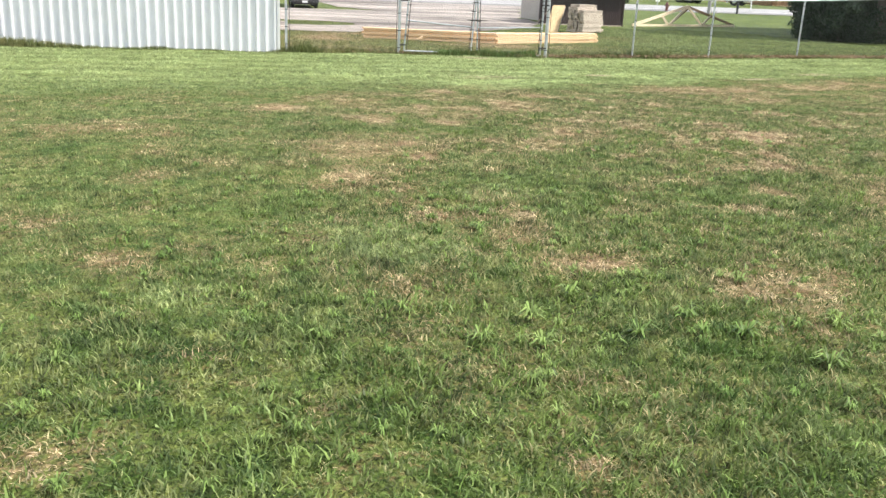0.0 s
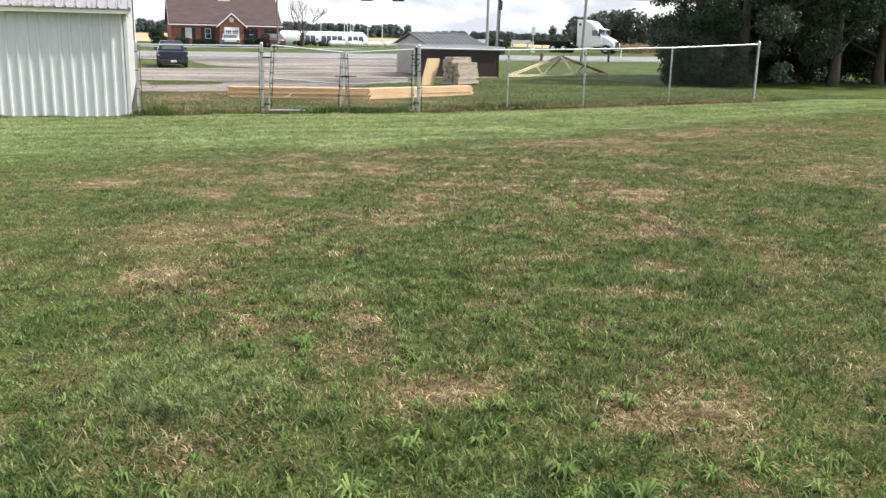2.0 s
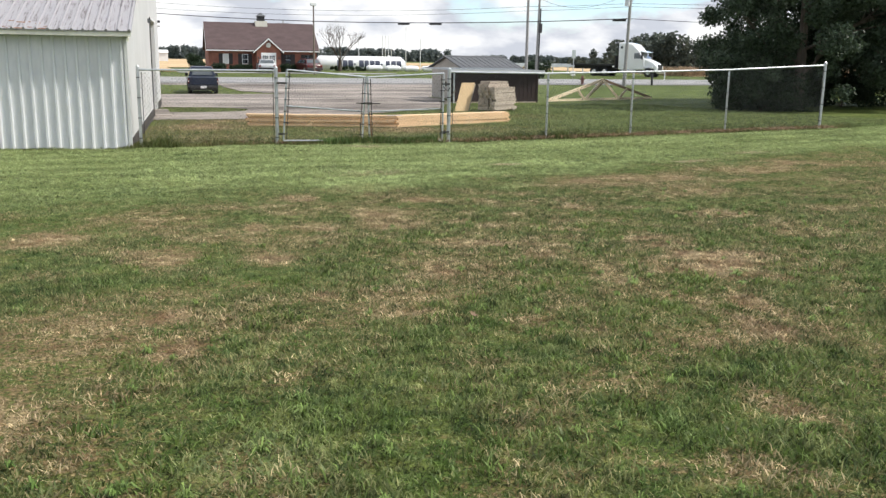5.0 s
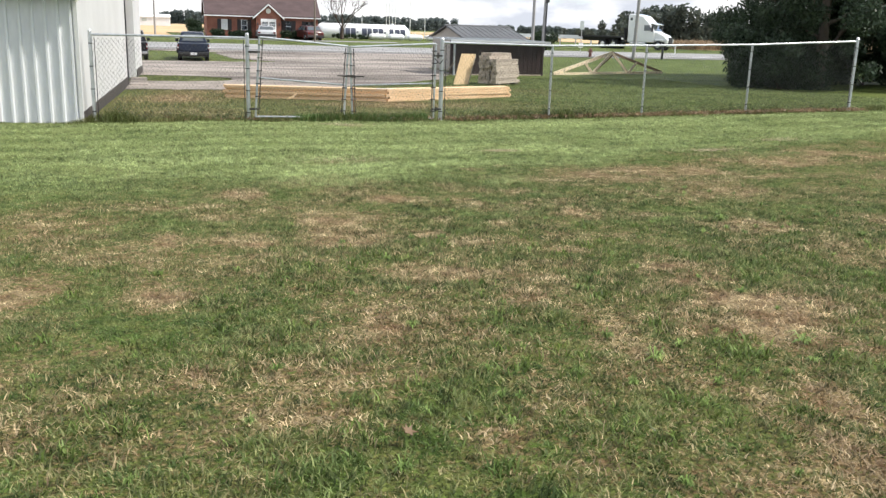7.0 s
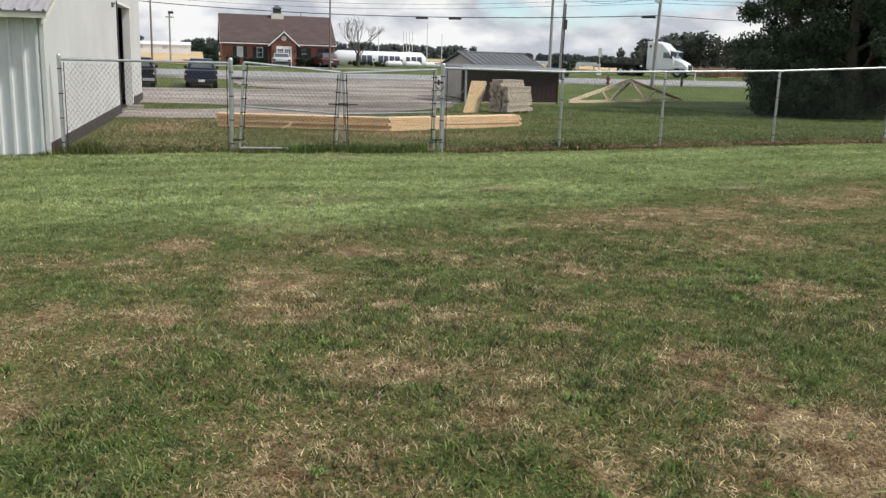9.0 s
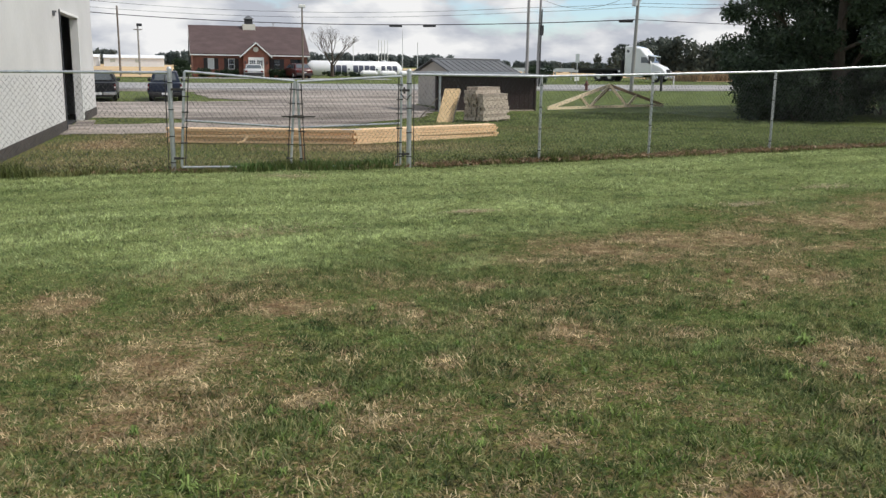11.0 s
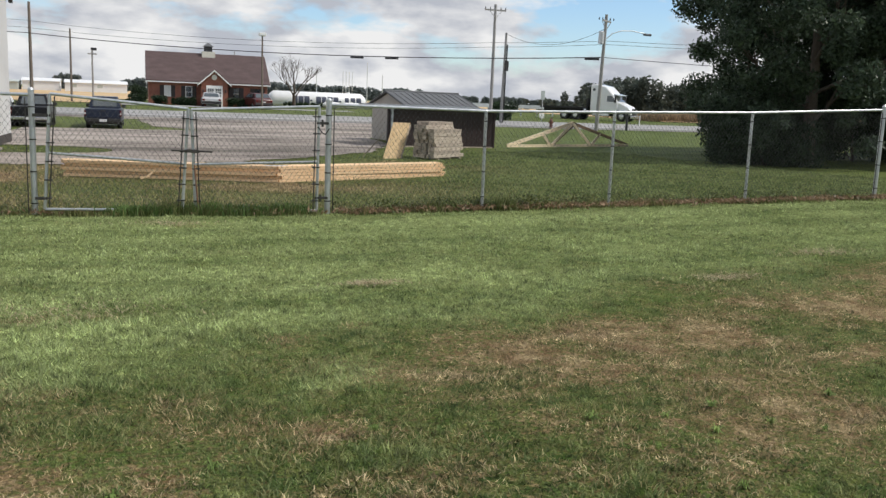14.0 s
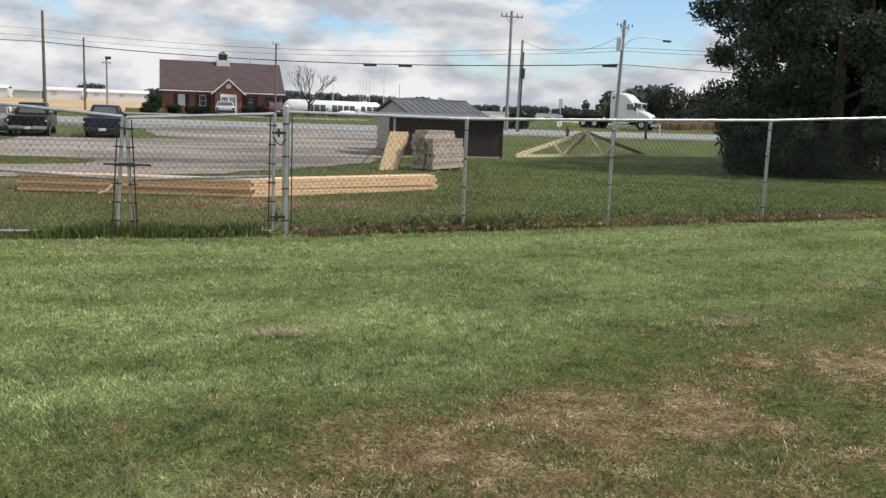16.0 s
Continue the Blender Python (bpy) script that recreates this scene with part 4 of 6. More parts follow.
def pickup(m, paint, label, bumper=M_CHROME, rim=M_CHROME):
    """A pickup that heads along +y from its tail at y = 0."""
    o = base("pickup_truck", m, label, "pickup truck", "parked vehicles")
    W = 0.97
    Build().prism([(0.0, 0.55), (0.0, 1.12), (2.1, 1.14), (2.12, 1.10), (4.0, 1.12), (5.3, 1.06), (5.5, 0.95), (5.55, 0.5), (5.0, 0.42), (0.2, 0.45)], "x", -W, W).ob("body", paint, o, smooth=True, bevel=0.06)
    b = Build()
    n = [(2.15, 1.10, W - 0.05), (2.36, 1.80, W - 0.27), (3.5, 1.83, W - 0.27), (4.35, 1.10, W - 0.05)]
    pts = [(s * h, y, z) for y, z, h in n for s in (-1, 1)]
    b.v = pts
    b.f = [(0, 1, 3, 2), (2, 3, 5, 4), (4, 5, 7, 6), (0, 2, 4, 6), (1, 7, 5, 3), (0, 6, 7, 1)]
    b.ob("cab", paint, o, smooth=True, bevel=0.05)
    Build().face([(-0.68, 2.165, 1.24), (0.68, 2.165, 1.24), (0.56, 2.31, 1.70), (-0.56, 2.31, 1.70)]).ob("rear_window", M_CARGLASS, o)
    for s in (-1, 1):
        Build().face([(s * 0.915, 2.5, 1.2), (s * 0.915, 3.9, 1.2), (s * 0.76, 3.45, 1.70), (s * 0.76, 2.6, 1.70)]).ob("side_window", M_CARGLASS, o)
        Build().box(s * 0.95 - 0.06, s * 0.95 + 0.035, -0.025, 0.12, 0.72, 1.04).ob("tail_lamp", M_TAILRED, o, "red tail lamp", bevel=0.015)
        Build().box(s * 1.03 - 0.1, s * 1.03 + 0.1, 3.75, 3.85, 1.14, 1.34).ob("mirror", M_BLACKPLASTIC, o, bevel=0.03)
        Build().box(s * 0.86 - 0.2, s * 0.86 + 0.13, 0.75, 1.75, 0.45, 0.90).ob("wheel_arch", M_BLACKPLASTIC, o, bevel=0.05)
    Build().face([(-0.80, 4.30, 1.18), (0.80, 4.30, 1.18), (0.70, 3.68, 1.72), (-0.70, 3.68, 1.72)]).ob("windscreen", M_CARGLASS, o)
    Build().box(-0.84, 0.84, -0.03, 0.02, 0.64, 1.10).ob("tailgate", paint, o, bevel=0.02)
    Build().box(-0.14, 0.14, -0.05, -0.02, 1.00, 1.05).ob("tailgate_handle", M_BLACKPLASTIC, o, bevel=0.008)
    for s in (-1, 1):
        Build().box(s * 0.60 - 0.36, s * 0.60 + 0.36, -0.16, 0.06, 0.40, 0.59).ob("rear_bumper", bumper, o, "chrome bumper half" if bumper is M_CHROME else "dark bumper half", bevel=0.03)
        Build().box(s * 0.95 - 0.055, s * 0.95 + 0.03, -0.04, 0.0, 0.82, 0.91).ob("reversing_lamp", M_LAMPCLEAR, o, "clear lamp lens")
    Build().box(-0.26, 0.26, -0.12, 0.06, 0.40, 0.54).ob("step_pad", M_BLACKPLASTIC, o, bevel=0.02)
    Build().box(-0.20, 0.20, -0.15, -0.12, 0.41, 0.56).ob("number_plate", M_PLATE, o, "plain pale plate")
    Build().box(-0.8, 0.8, 0.1, 5.2, 0.28, 0.5).ob("chassis", M_BLACKPLASTIC, o)
    for x in (-0.85, 0.85):
        for y in (1.25, 4.6):
            wheel(o, x, y, 0.37, 0.26, rim)
    return o


pickup(pose(5.30, 52.9, zl(5.3, 54), 0, 0, -2.5) @ Matrix.Diagonal((0.80, 0.84, 0.80, 1)), M_BLUEPAINT, "dark navy pickup parked on the yard grass", M_BLACKPLASTIC)
pickup(pose(2.27, 52.9, zl(2.3, 54), 0, 0, -1) @ Matrix.Diagonal((0.80, 0.84, 0.80, 1)), M_BLACKPAINT, "black pickup with chrome bumper beside the gravel")


def car(m, paint, label, tall, kind, nose=1):
    o = base("car", m, label, kind, "parked vehicles")
    W = 0.9
    Build().prism([(0, 0.35), (0, 0.85 * tall), (0.3, 0.95 * tall), (3.3, 0.95 * tall), (4.3, 0.78 * tall), (4.4, 0.4), (4.2, 0.25), (0.2, 0.25)], "x", -W, W).ob("body", paint, o, smooth=True, bevel=0.08)
    b = Build()
    n = [(0.25, 0.92 * tall, W - 0.06), (0.75, 1.45 * tall, W - 0.22), (2.3, 1.47 * tall, W - 0.22), (3.35, 0.92 * tall, W - 0.06)]
    b.v = [(s * h, y, z) for y, z, h in n for s in (-1, 1)]
    b.f = [(0, 1, 3, 2), (2, 3, 5, 4), (4, 5, 7, 6), (0, 2, 4, 6), (1, 7, 5, 3), (0, 6, 7, 1)]
    b.ob("cabin", paint, o, smooth=True, bevel=0.06)
    Build().face([(-0.72, 0.335, 1.03 * tall), (0.72, 0.335, 1.03 * tall), (0.62, 0.66, 1.38 * tall), (-0.62, 0.66, 1.38 * tall)]).ob("rear_window", M_CARGLASS, o)
    Build().face([(-0.72, 3.20, 1.02 * tall), (0.72, 3.20, 1.02 * tall), (0.62, 2.50, 1.40 * tall), (-0.62, 2.50, 1.40 * tall)]).ob("windscreen", M_CARGLASS, o)
    for s in (-1, 1):
        Build().face([(s * 0.855, 0.75, tall), (s * 0.855, 2.95, tall), (s * 0.735, 2.25, 1.38 * tall), (s * 0.735, 0.95, 1.38 * tall)]).ob("side_window", M_CARGLASS, o)
        Build().box(s * 0.74 - 0.12, s * 0.74 + 0.12, -0.02, 0.1, 0.62 * tall, 0.8 * tall).ob("tail_lamp", M_TAILRED, o, "red tail lamp", bevel=0.02)
        Build().box(s * 0.68 - 0.14, s * 0.68 + 0.14, 4.28, 4.41, 0.58, 0.70).ob("head_lamp", M_LAMPCLEAR, o, bevel=0.02)
    Build().box(-0.9, 0.9, -0.08, 0.05, 0.32, 0.52).ob("bumper", M_BLACKPLASTIC, o, bevel=0.03)
    Build().box(-0.16, 0.16, -0.1, -0.08, 0.56, 0.66).ob("number_plate", M_PLATE, o)
    for x in (-0.8, 0.8):
        for y in (0.8, 3.5):
            wheel(o, x, y, 0.32, 0.2, M_CHROME)


car(pose(14.9, 96.4, zl(14.5, 97) + 0.02, 0, 0, -4), M_SILVER, "silver hatchback parked before the house door", 0.92, "car")
car(pose(19.9, 96.8, zl(19.6, 97) + 0.02, 0, 0, 12), M_REDPAINT, "dark red car parked by the brick house", 1.0, "car")
car(pose(0.85, 53.0, zl(1, 54), 0, 0, 2) @ Matrix.Diagonal((0.82, 0.84, 0.82, 1)), M_GREYPAINT, "grey car parked beside the pickups", 1.15, "car")


def semi(m):
    """A road tractor with an empty flatbed; it heads along +x, nose at x = 0."""
    o = base("semi_truck", m, "white sleeper-cab truck with a short dark flatbed", "truck", "parked vehicles")
    cab = [(-1.5, 0.75), (-1.5, 1.95), (-2.05, 2.75), (-2.9, 3.55), (-3.8, 3.75), (-4.6, 3.75), (-4.6, 0.75)]
    Build().prism(cab, "y", -1.15, 1.15).ob("cab", M_TRUCKWHITE, o, smooth=True, bevel=0.14)
    Build().prism([(-0.1, 0.7), (-0.05, 1.15), (-0.5, 1.55), (-1.55, 1.98), (-1.6, 0.7)], "y", -0.95, 0.95).ob("hood", M_TRUCKWHITE, o, smooth=True, bevel=0.10)
    Build().face([(-1.52, -1.0, 2.02), (-1.52, 1.0, 2.02), (-2.02, 0.95, 2.72), (-2.02, -0.95, 2.72)]).ob("windscreen", M_CARGLASS, o)
    Build().prism([(-1.35, 2.68), (-2.0, 2.82), (-2.05, 2.74), (-1.42, 2.62)], "y", -1.0, 1.0).ob("sun_visor", M_TRUCKWHITE, o)
    for s in (-1, 1):
        Build().face([(-1.75, s * 1.157, 2.0), (-2.7, s * 1.157, 2.0), (-2.7, s * 1.157, 2.6), (-2.1, s * 1.157, 2.6)]).ob("side_window", M_CARGLASS, o)
        Build().box(-1.75, -1.6, s * 1.38 - 0.12, s * 1.38 + 0.12, 1.9, 2.6).ob("mirror", M_BLACKPLASTIC, o, bevel=0.03)
        Build().box(-0.35, -0.1, s * 0.72 - 0.16, s * 0.72 + 0.16, 0.85, 1.05).ob("head_lamp", M_LAMPCLEAR, o, bevel=0.03)
        Build().box(-4.3, -2.4, s * 1.0 - 0.16, s * 1.0 + 0.16, 0.45, 0.8).ob("fuel_tank", M_CHROME, o, "polished step tank", bevel=0.08)
        Build().box(-1.5, -0.5, s * 1.0 - 0.13, s * 1.0 + 0.13, 0.95, 1.15).ob("mudguard", M_TRUCKWHITE, o, bevel=0.06)
        Build().tube((-4.2, s * 1.16, 3.2), (-4.2, s * 1.175, 3.2), 0.16, 0.16, 14).ob("sleeper_window", M_CARGLASS, o)
    Build().box(-0.1, 0.08, -1.0, 1.0, 0.35, 0.65).ob("bumper", M_CHROME, o, "chrome bumper", bevel=0.05)
    Build().box(-0.1, 0.0, -0.5, 0.5, 0.7, 1.35).ob("grille", M_BLACKPLASTIC, o)
    Build().box(-8.2, -0.5, -0.45, 0.45, 0.55, 0.85).ob("chassis", M_BLACKPLASTIC, o)

    def axle(x, twin):
        for s in (-1, 1):
            k = Build().tube((x, s * (1.2 if not twin else 1.22), 0.5), (x, s * (0.9 if not twin else 0.65), 0.5), 0.5, 0.5, 20)
            t = k.ob("wheel", M_TYRE, o, "black truck tyre", smooth=True, bevel=0.03)
            Build().tube((x, s * 1.19, 0.5), (x, s * 1.24, 0.5), 0.3, 0.24, 16).ob("rim", M_CHROME, t, smooth=True)

    axle(-1.0, False)
    for x in (-6.2, -7.5):
        axle(x, True)
    Build().box(-10.4, -5.0, -1.25, 1.25, 1.18, 1.36).ob("trailer_deck", M_BLACKPLASTIC, o, "empty dark flatbed deck")
    Build().box(-10.3, -6.0, -0.5, -0.35, 0.8, 1.18).box(-10.3, -6.0, 0.35, 0.5, 0.8, 1.18).ob("trailer_frame", M_BLACKPLASTIC, o)
    Build().box(-4.98, -4.85, -1.2, 1.2, 0.9, 2.3).ob("headboard", M_BLACKPLASTIC, o)
    return o


semi(pose(57.0, 89.4, zl(57, 91), 0, 0, -54))


# ---- brick house ----
def brick_house():
    o = base("brick_house", pose(9.45, 101.0, zl(14, 102) - 0.02, 0, 0, -2), "single-storey red brick house with steep brown roof", "house")
    L, DEP, EV, RZ = 11.4, 8.4, 2.42, 5.1
    Build().prism([(0, -0.4), (DEP, -0.4), (DEP, EV), (DEP / 2, RZ - 0.1), (0, EV)], "x", 0, L).ob("wall", M_BRICK, o, "red brick wall")
    rf = Build()
    for sgn in (1, -1):
        y0, y1 = (-0.35, DEP / 2) if sgn > 0 else (DEP + 0.35, DEP / 2)
        z0 = EV - 0.35 * (RZ - EV) / (DEP / 2)
        rf.prism([(y0, z0 + 0.02), (y1, RZ + 0.02), (y1, RZ + 0.14), (y0, z0 + 0.14)], "x", -0.25, L + 0.25)
    rf.ob("roof", M_SHINGLE, o, "steep brown shingle roof")
    Build().box(-0.25, L + 0.25, -0.42, -0.34, EV - 0.29, EV - 0.18).ob("eave_board", M_WHITE, o, "white eave board")
    for x in (-0.28, L + 0.22):
        Build().prism([(-0.35, EV - 0.35), (DEP / 2, RZ - 0.05), (DEP / 2, RZ + 0.12), (-0.35, EV - 0.16)], "x", x, x + 0.06).ob("rake_board", M_WHITE, o)
    P0, P1, PM = 4.85, 7.35, 3.35
    Build().prism([(P0, -0.4), (P1, -0.4), (P1, 2.25), ((P0 + P1) / 2, PM - 0.08), (P0, 2.25)], "y", -1.3, 0.05).ob("porch_wall", M_BRICK, o, "gabled brick entrance bay")
    mid = (P0 + P1) / 2
    for s, e in ((-1, P0 - 0.35), (1, P1 + 0.35)):
        Build().prism([(mid, PM), (mid, PM + 0.14), (e, 2.06), (e, 1.92)], "y", -1.55, 1.2).ob("porch_roof", M_SHINGLE, o)
        Build().prism([(mid, PM + 0.0), (mid, PM + 0.15), (e, 2.07), (e, 1.92)], "y", -1.62, -1.55).ob("porch_trim", M_WHITE, o, "white gable trim")
    Build().tube((mid, -1.30, 2.78), (mid, -1.36, 2.78), 0.26, 0.26, 16).ob("round_vent", M_CREAM, o, "round pale gable vent")
    d = Build().box(mid - 0.78, mid + 0.78, -1.35, -1.30, -0.02, 2.0)
    d.ob("door_frame", M_WHITE, o)
    for s in (-1, 1):
        k = Build().box(mid + s * 0.36 - 0.34, mid + s * 0.36 + 0.34, -1.39, -1.35, 0.02, 1.9).ob("door", M_WHITE, o, "white glazed entrance door")
        for i in range(3):
            for j in range(4):
                x, z = mid + s * 0.36 - 0.19 + i * 0.19, 0.75 + j * 0.28
                Build().box(x - 0.075, x + 0.075, -1.398, -1.388, z - 0.115, z + 0.115).ob("pane", M_WINDOW, k)
        Build().box(mid + s * 1.08 - 0.05, mid + s * 1.08 + 0.05, -1.42, -1.30, 1.35, 1.6).ob("wall_lamp", M_DARKTRIM, o)
    for x, w, blind in ((1.75, 0.52, True), (3.75, 0.52, True), (8.3, 0.55, False), (10.4, 0.5, False)):
        k = Build().box(x - w / 2 - 0.06, x + w / 2 + 0.06, -0.04, 0.0, 0.78, 1.85).ob("window", M_WHITE if blind else M_SHUTTER, o)
        Build().box(x - w / 2, x + w / 2, -0.05, -0.04, 0.84, 1.79).ob("pane", M_BLIND if (blind and x < 2) else M_WINDOW, k)
        Build().box(x - w / 2, x + w / 2, -0.056, -0.05, 1.26, 1.30).ob("glazing_bar", M_WHITE, k)
        for s in (-1, 1):
            u = x + s * (w / 2 + 0.26)
            Build().box(u - 0.2, u + 0.2, -0.05, -0.003, 0.76, 1.87).ob("shutter", M_SHUTTER, k, "dark shutter")
    c = Build().box(5.25, 6.55, DEP / 2 - 0.65, DEP / 2 + 0.65, RZ - 0.6, RZ + 0.32).ob("cupola", M_CREAM, o, "cream cupola base")
    Build().box(5.5, 6.3, DEP / 2 - 0.4, DEP / 2 + 0.4, RZ + 0.32, RZ + 0.85).ob("louvre", M_DARKTRIM, c)
    k = Build()
    k.v = [(5.35, DEP / 2 - 0.55, RZ + 0.85), (6.45, DEP / 2 - 0.55, RZ + 0.85), (6.45, DEP / 2 + 0.55, RZ + 0.85), (5.35, DEP / 2 + 0.55, RZ + 0.85), (5.9, DEP / 2, RZ + 1.25)]
    k.f = [(0, 1, 4), (1, 2, 4), (2, 3, 4), (3, 0, 4), (3, 2, 1, 0)]
    k.ob("cupola_roof", M_GREYROOF, c)
    return o


brick_house()


# ---- foliage ----
def leaf_cloud(name, centres, radii, count, size, mat, seed, flat=0.75, shell=0.45, aspect=0.65):
    """Many small two-triangle leaves round clump centres."""
    rng = np.random.RandomState(seed)
    c, r = np.asarray(centres, float), np.asarray(radii, float)
    pick = rng.choice(len(c), count, p=r**2 / (r**2).sum())
    d = rng.normal(size=(count, 3))
    d /= np.linalg.norm(d, axis=1, keepdims=True)
    rad = r[pick] * (shell + (1 - shell) * rng.rand(count)) ** 0.8
    p = c[pick] + d * rad[:, None] * (1, 1, flat)
    a = rng.normal(size=(count, 3))
    a /= np.linalg.norm(a, axis=1, keepdims=True)
    b = np.cross(a, rng.normal(size=(count, 3)))
    b /= np.linalg.norm(b, axis=1, keepdims=True)
    s = size * rng.uniform(0.6, 1.3, count)[:, None]
    co = np.stack([p - a * s, p + b * s * aspect * 0.5, p + a * s, p - b * s * aspect * 0.5], 1).reshape(-1, 3)
    k = np.arange(count)[:, None] * 4
    tris = np.concatenate([k + (0, 1, 2), k + (0, 2, 3)])
    return arrays(name, co, tris, mat)


def limbs(b, p, d, length, r, depth, rng, spread=0.6, ends=None, sides=6):
    q = p + d * length
    b.tube(p, q, r, r * 0.62, sides, cap=False)
    if depth == 0:
        if ends is not None:
            ends.append(q)
        return
    for _ in range(rng.choice((2, 3))):
        e = (d + Vector((rng.uniform(-1, 1), rng.uniform(-1, 1), rng.uniform(-0.35, 0.7))) * spread).normalized()
        limbs(b, q, e, length * rng.uniform(0.6, 0.85), r * 0.6, depth - 1, rng, spread, ends, max(3, sides - 1))


def big_tree(m, label, seed, height, spread, low, count):
    """A broad dark shade tree whose boughs hang low."""
    rng = random.Random(seed)
    o = base("tree", m, label, "tree", "dark trees beside the yard")
    Build().tube((0, 0, -0.2), (0.05, 0.03, 1.2), 0.30, 0.22, 12, False).tube((0.05, 0.03, 1.2), (0.0, 0.1, height * 0.6), 0.22, 0.10, 10, False).ob("trunk", M_BARK, o, smooth=True)
    lb = Build()
    for i in range(9):
        a = i * 2.4 + rng.random()
        limbs(lb, Vector((0.03, 0.05, 1.3 + i * 0.55)), Vector((math.cos(a), math.sin(a), 0.45)).normalized(), spread * 0.35, 0.08, 2, rng, 0.55)
    lb.ob("limb", M_BARK, o)
    cs, rs = [], []
    for i in range(135):
        h = low + (height - low) * rng.random()
        k = (h - low) / (height - low)
        reach = spread * (0.86 + 0.20 * math.sin(math.pi * min(1, 0.12 + 0.72 * k))) * (1 - 0.45 * k**4)
        a, q = rng.random() * 6.283, math.sqrt(rng.uniform(0.08, 1.0))
        cs.append((reach * q * math.cos(a), reach * q * math.sin(a), h))
        rs.append(rng.uniform(0.35, 0.95))
    tagged(new("crown", leaf_cloud("crown", cs, rs, count, 0.082, M_TREE, seed, 0.8, 0.2, 0.9)), "dense dark green leaves").parent = o
    return o


t1 = big_tree(pose(28.1, 33.7, zl(28, 33)), "broad dense dark-green tree with boughs near the ground", 11, 10.5, 4.6, 0.7, 84000)
t2 = big_tree(pose(32.2, 32.4, zl(31, 33)), "tall dark-green shade tree with bare lower trunk", 12, 12.0, 4.6, 1.9, 78000)
copy_thing(t2, pose(37.2, 34.5, zl(37, 34), 0, 0, 130))
copy_thing(t1, pose(32.6, 38.6, zl(32, 38), 0, 0, 250))
copy_thing(t1, pose(42.5, 35.0, zl(42, 35), 0, 0, 200))
copy_thing(t1, pose(37.5, 39.5, zl(37, 39), 0, 0, 60))


def shrub(x, y, w, d, h, seed, label, count=2600, size=0.09):
    rng = random.Random(seed)
    o = base("shrub", pose(x, y, zl(x, y)), label, "shrub", "shrubs")
    cs = [(rng.uniform(-w, w) * 0.36, rng.uniform(-d, d) * 0.36, rng.uniform(0.15, 0.72) * h) for _ in range(16)]
    rs = [rng.uniform(0.26, 0.42) * min(h, w) for _ in cs]
    tagged(new("foliage", leaf_cloud("foliage", cs, rs, count, size, M_SHRUB, seed, 0.8, 0.2)), "").parent = o
    b = Build()
    for i in range(5):
        b.tube((0, 0, -0.05), (rng.uniform(-w, w) * 0.3, rng.uniform(-d, d) * 0.3, h * 0.6), 0.03, 0.01, 5)
    b.ob("stem", M_BARK, o)


shrub(25.4, 32.6, 3.0, 2.2, 2.0, 31, "dark overgrown shrub under the trees", 9000)
shrub(24.1, 33.2, 1.5, 1.6, 2.2, 32, "dark overgrown shrub under the trees", 7000)
shrub(26.6, 34.6, 3.0, 2.0, 1.6, 33, "dark overgrown shrub under the trees", 6000)
shrub(29.6, 36.6, 4.0, 2.0, 2.0, 36, "dark overgrown shrub under the trees", 9000)
shrub(33.0, 36.4, 4.4, 2.2, 2.1, 34, "dark overgrown shrub under the trees", 10000)
shrub(37.2, 37.0, 4.4, 2.2, 2.2, 37, "dark overgrown shrub under the trees", 10000)
shrub(41.5, 37.0, 4.6, 2.2, 2.2, 38, "dark overgrown shrub under the trees", 10000)
shrub(8.2, 99.4, 1.9, 1.2, 1.0, 35, "clipped dark shrub at the house corner", 3200, 0.10)
for i, (x, w) in enumerate(((10.4, 1.6), (12.2, 1.8), (13.2, 1.2), (17.2, 1.4), (18.4, 1.6), (19.9, 1.4))):
    shrub(x, 99.9, w, 1.1, 0.95, 40 + i, "low clipped shrub before the brick wall", 1800, 0.11)
shrub(25.5, 108.0, 5.0, 1.6, 0.6, 50, "low dark hedge beside the tank", 3000, 0.13)
shrub(29.0, 109.0, 4.0, 1.6, 0.55, 51, "low dark hedge beside the tank", 2600, 0.13)
shrub(39.6, 84.5, 2.7, 2.2, 1.9, 52, "round dark evergreen shrub by the road", 5200, 0.12)
shrub(9.4, 120.0, 1.8, 1.6, 1.9, 53, "round dark tree beyond the house", 5000, 0.11)


def bare_tree():
    rng = random.Random(5)
    o = base("bare_tree", pose(24.6, 106.0, zl(24, 106)), "small leafless tree with fine grey twigs", "tree")
    Build().tube((0, 0, -0.1), (0.05, 0, 1.3), 0.22, 0.17, 8).ob("trunk", M_BARK, o)
    b = Build()
    for i in range(6):
        a = i * 1.05 + rng.random() * 0.5
        limbs(b, Vector((0.05, 0, 1.0 + 0.08 * i)), Vector((0.75 * math.cos(a), 0.75 * math.sin(a), 0.95)).normalized(), 1.35, 0.085, 5, rng, 0.55, None, 5)
    b.ob("branch", M_BARK, o)


bare_tree()


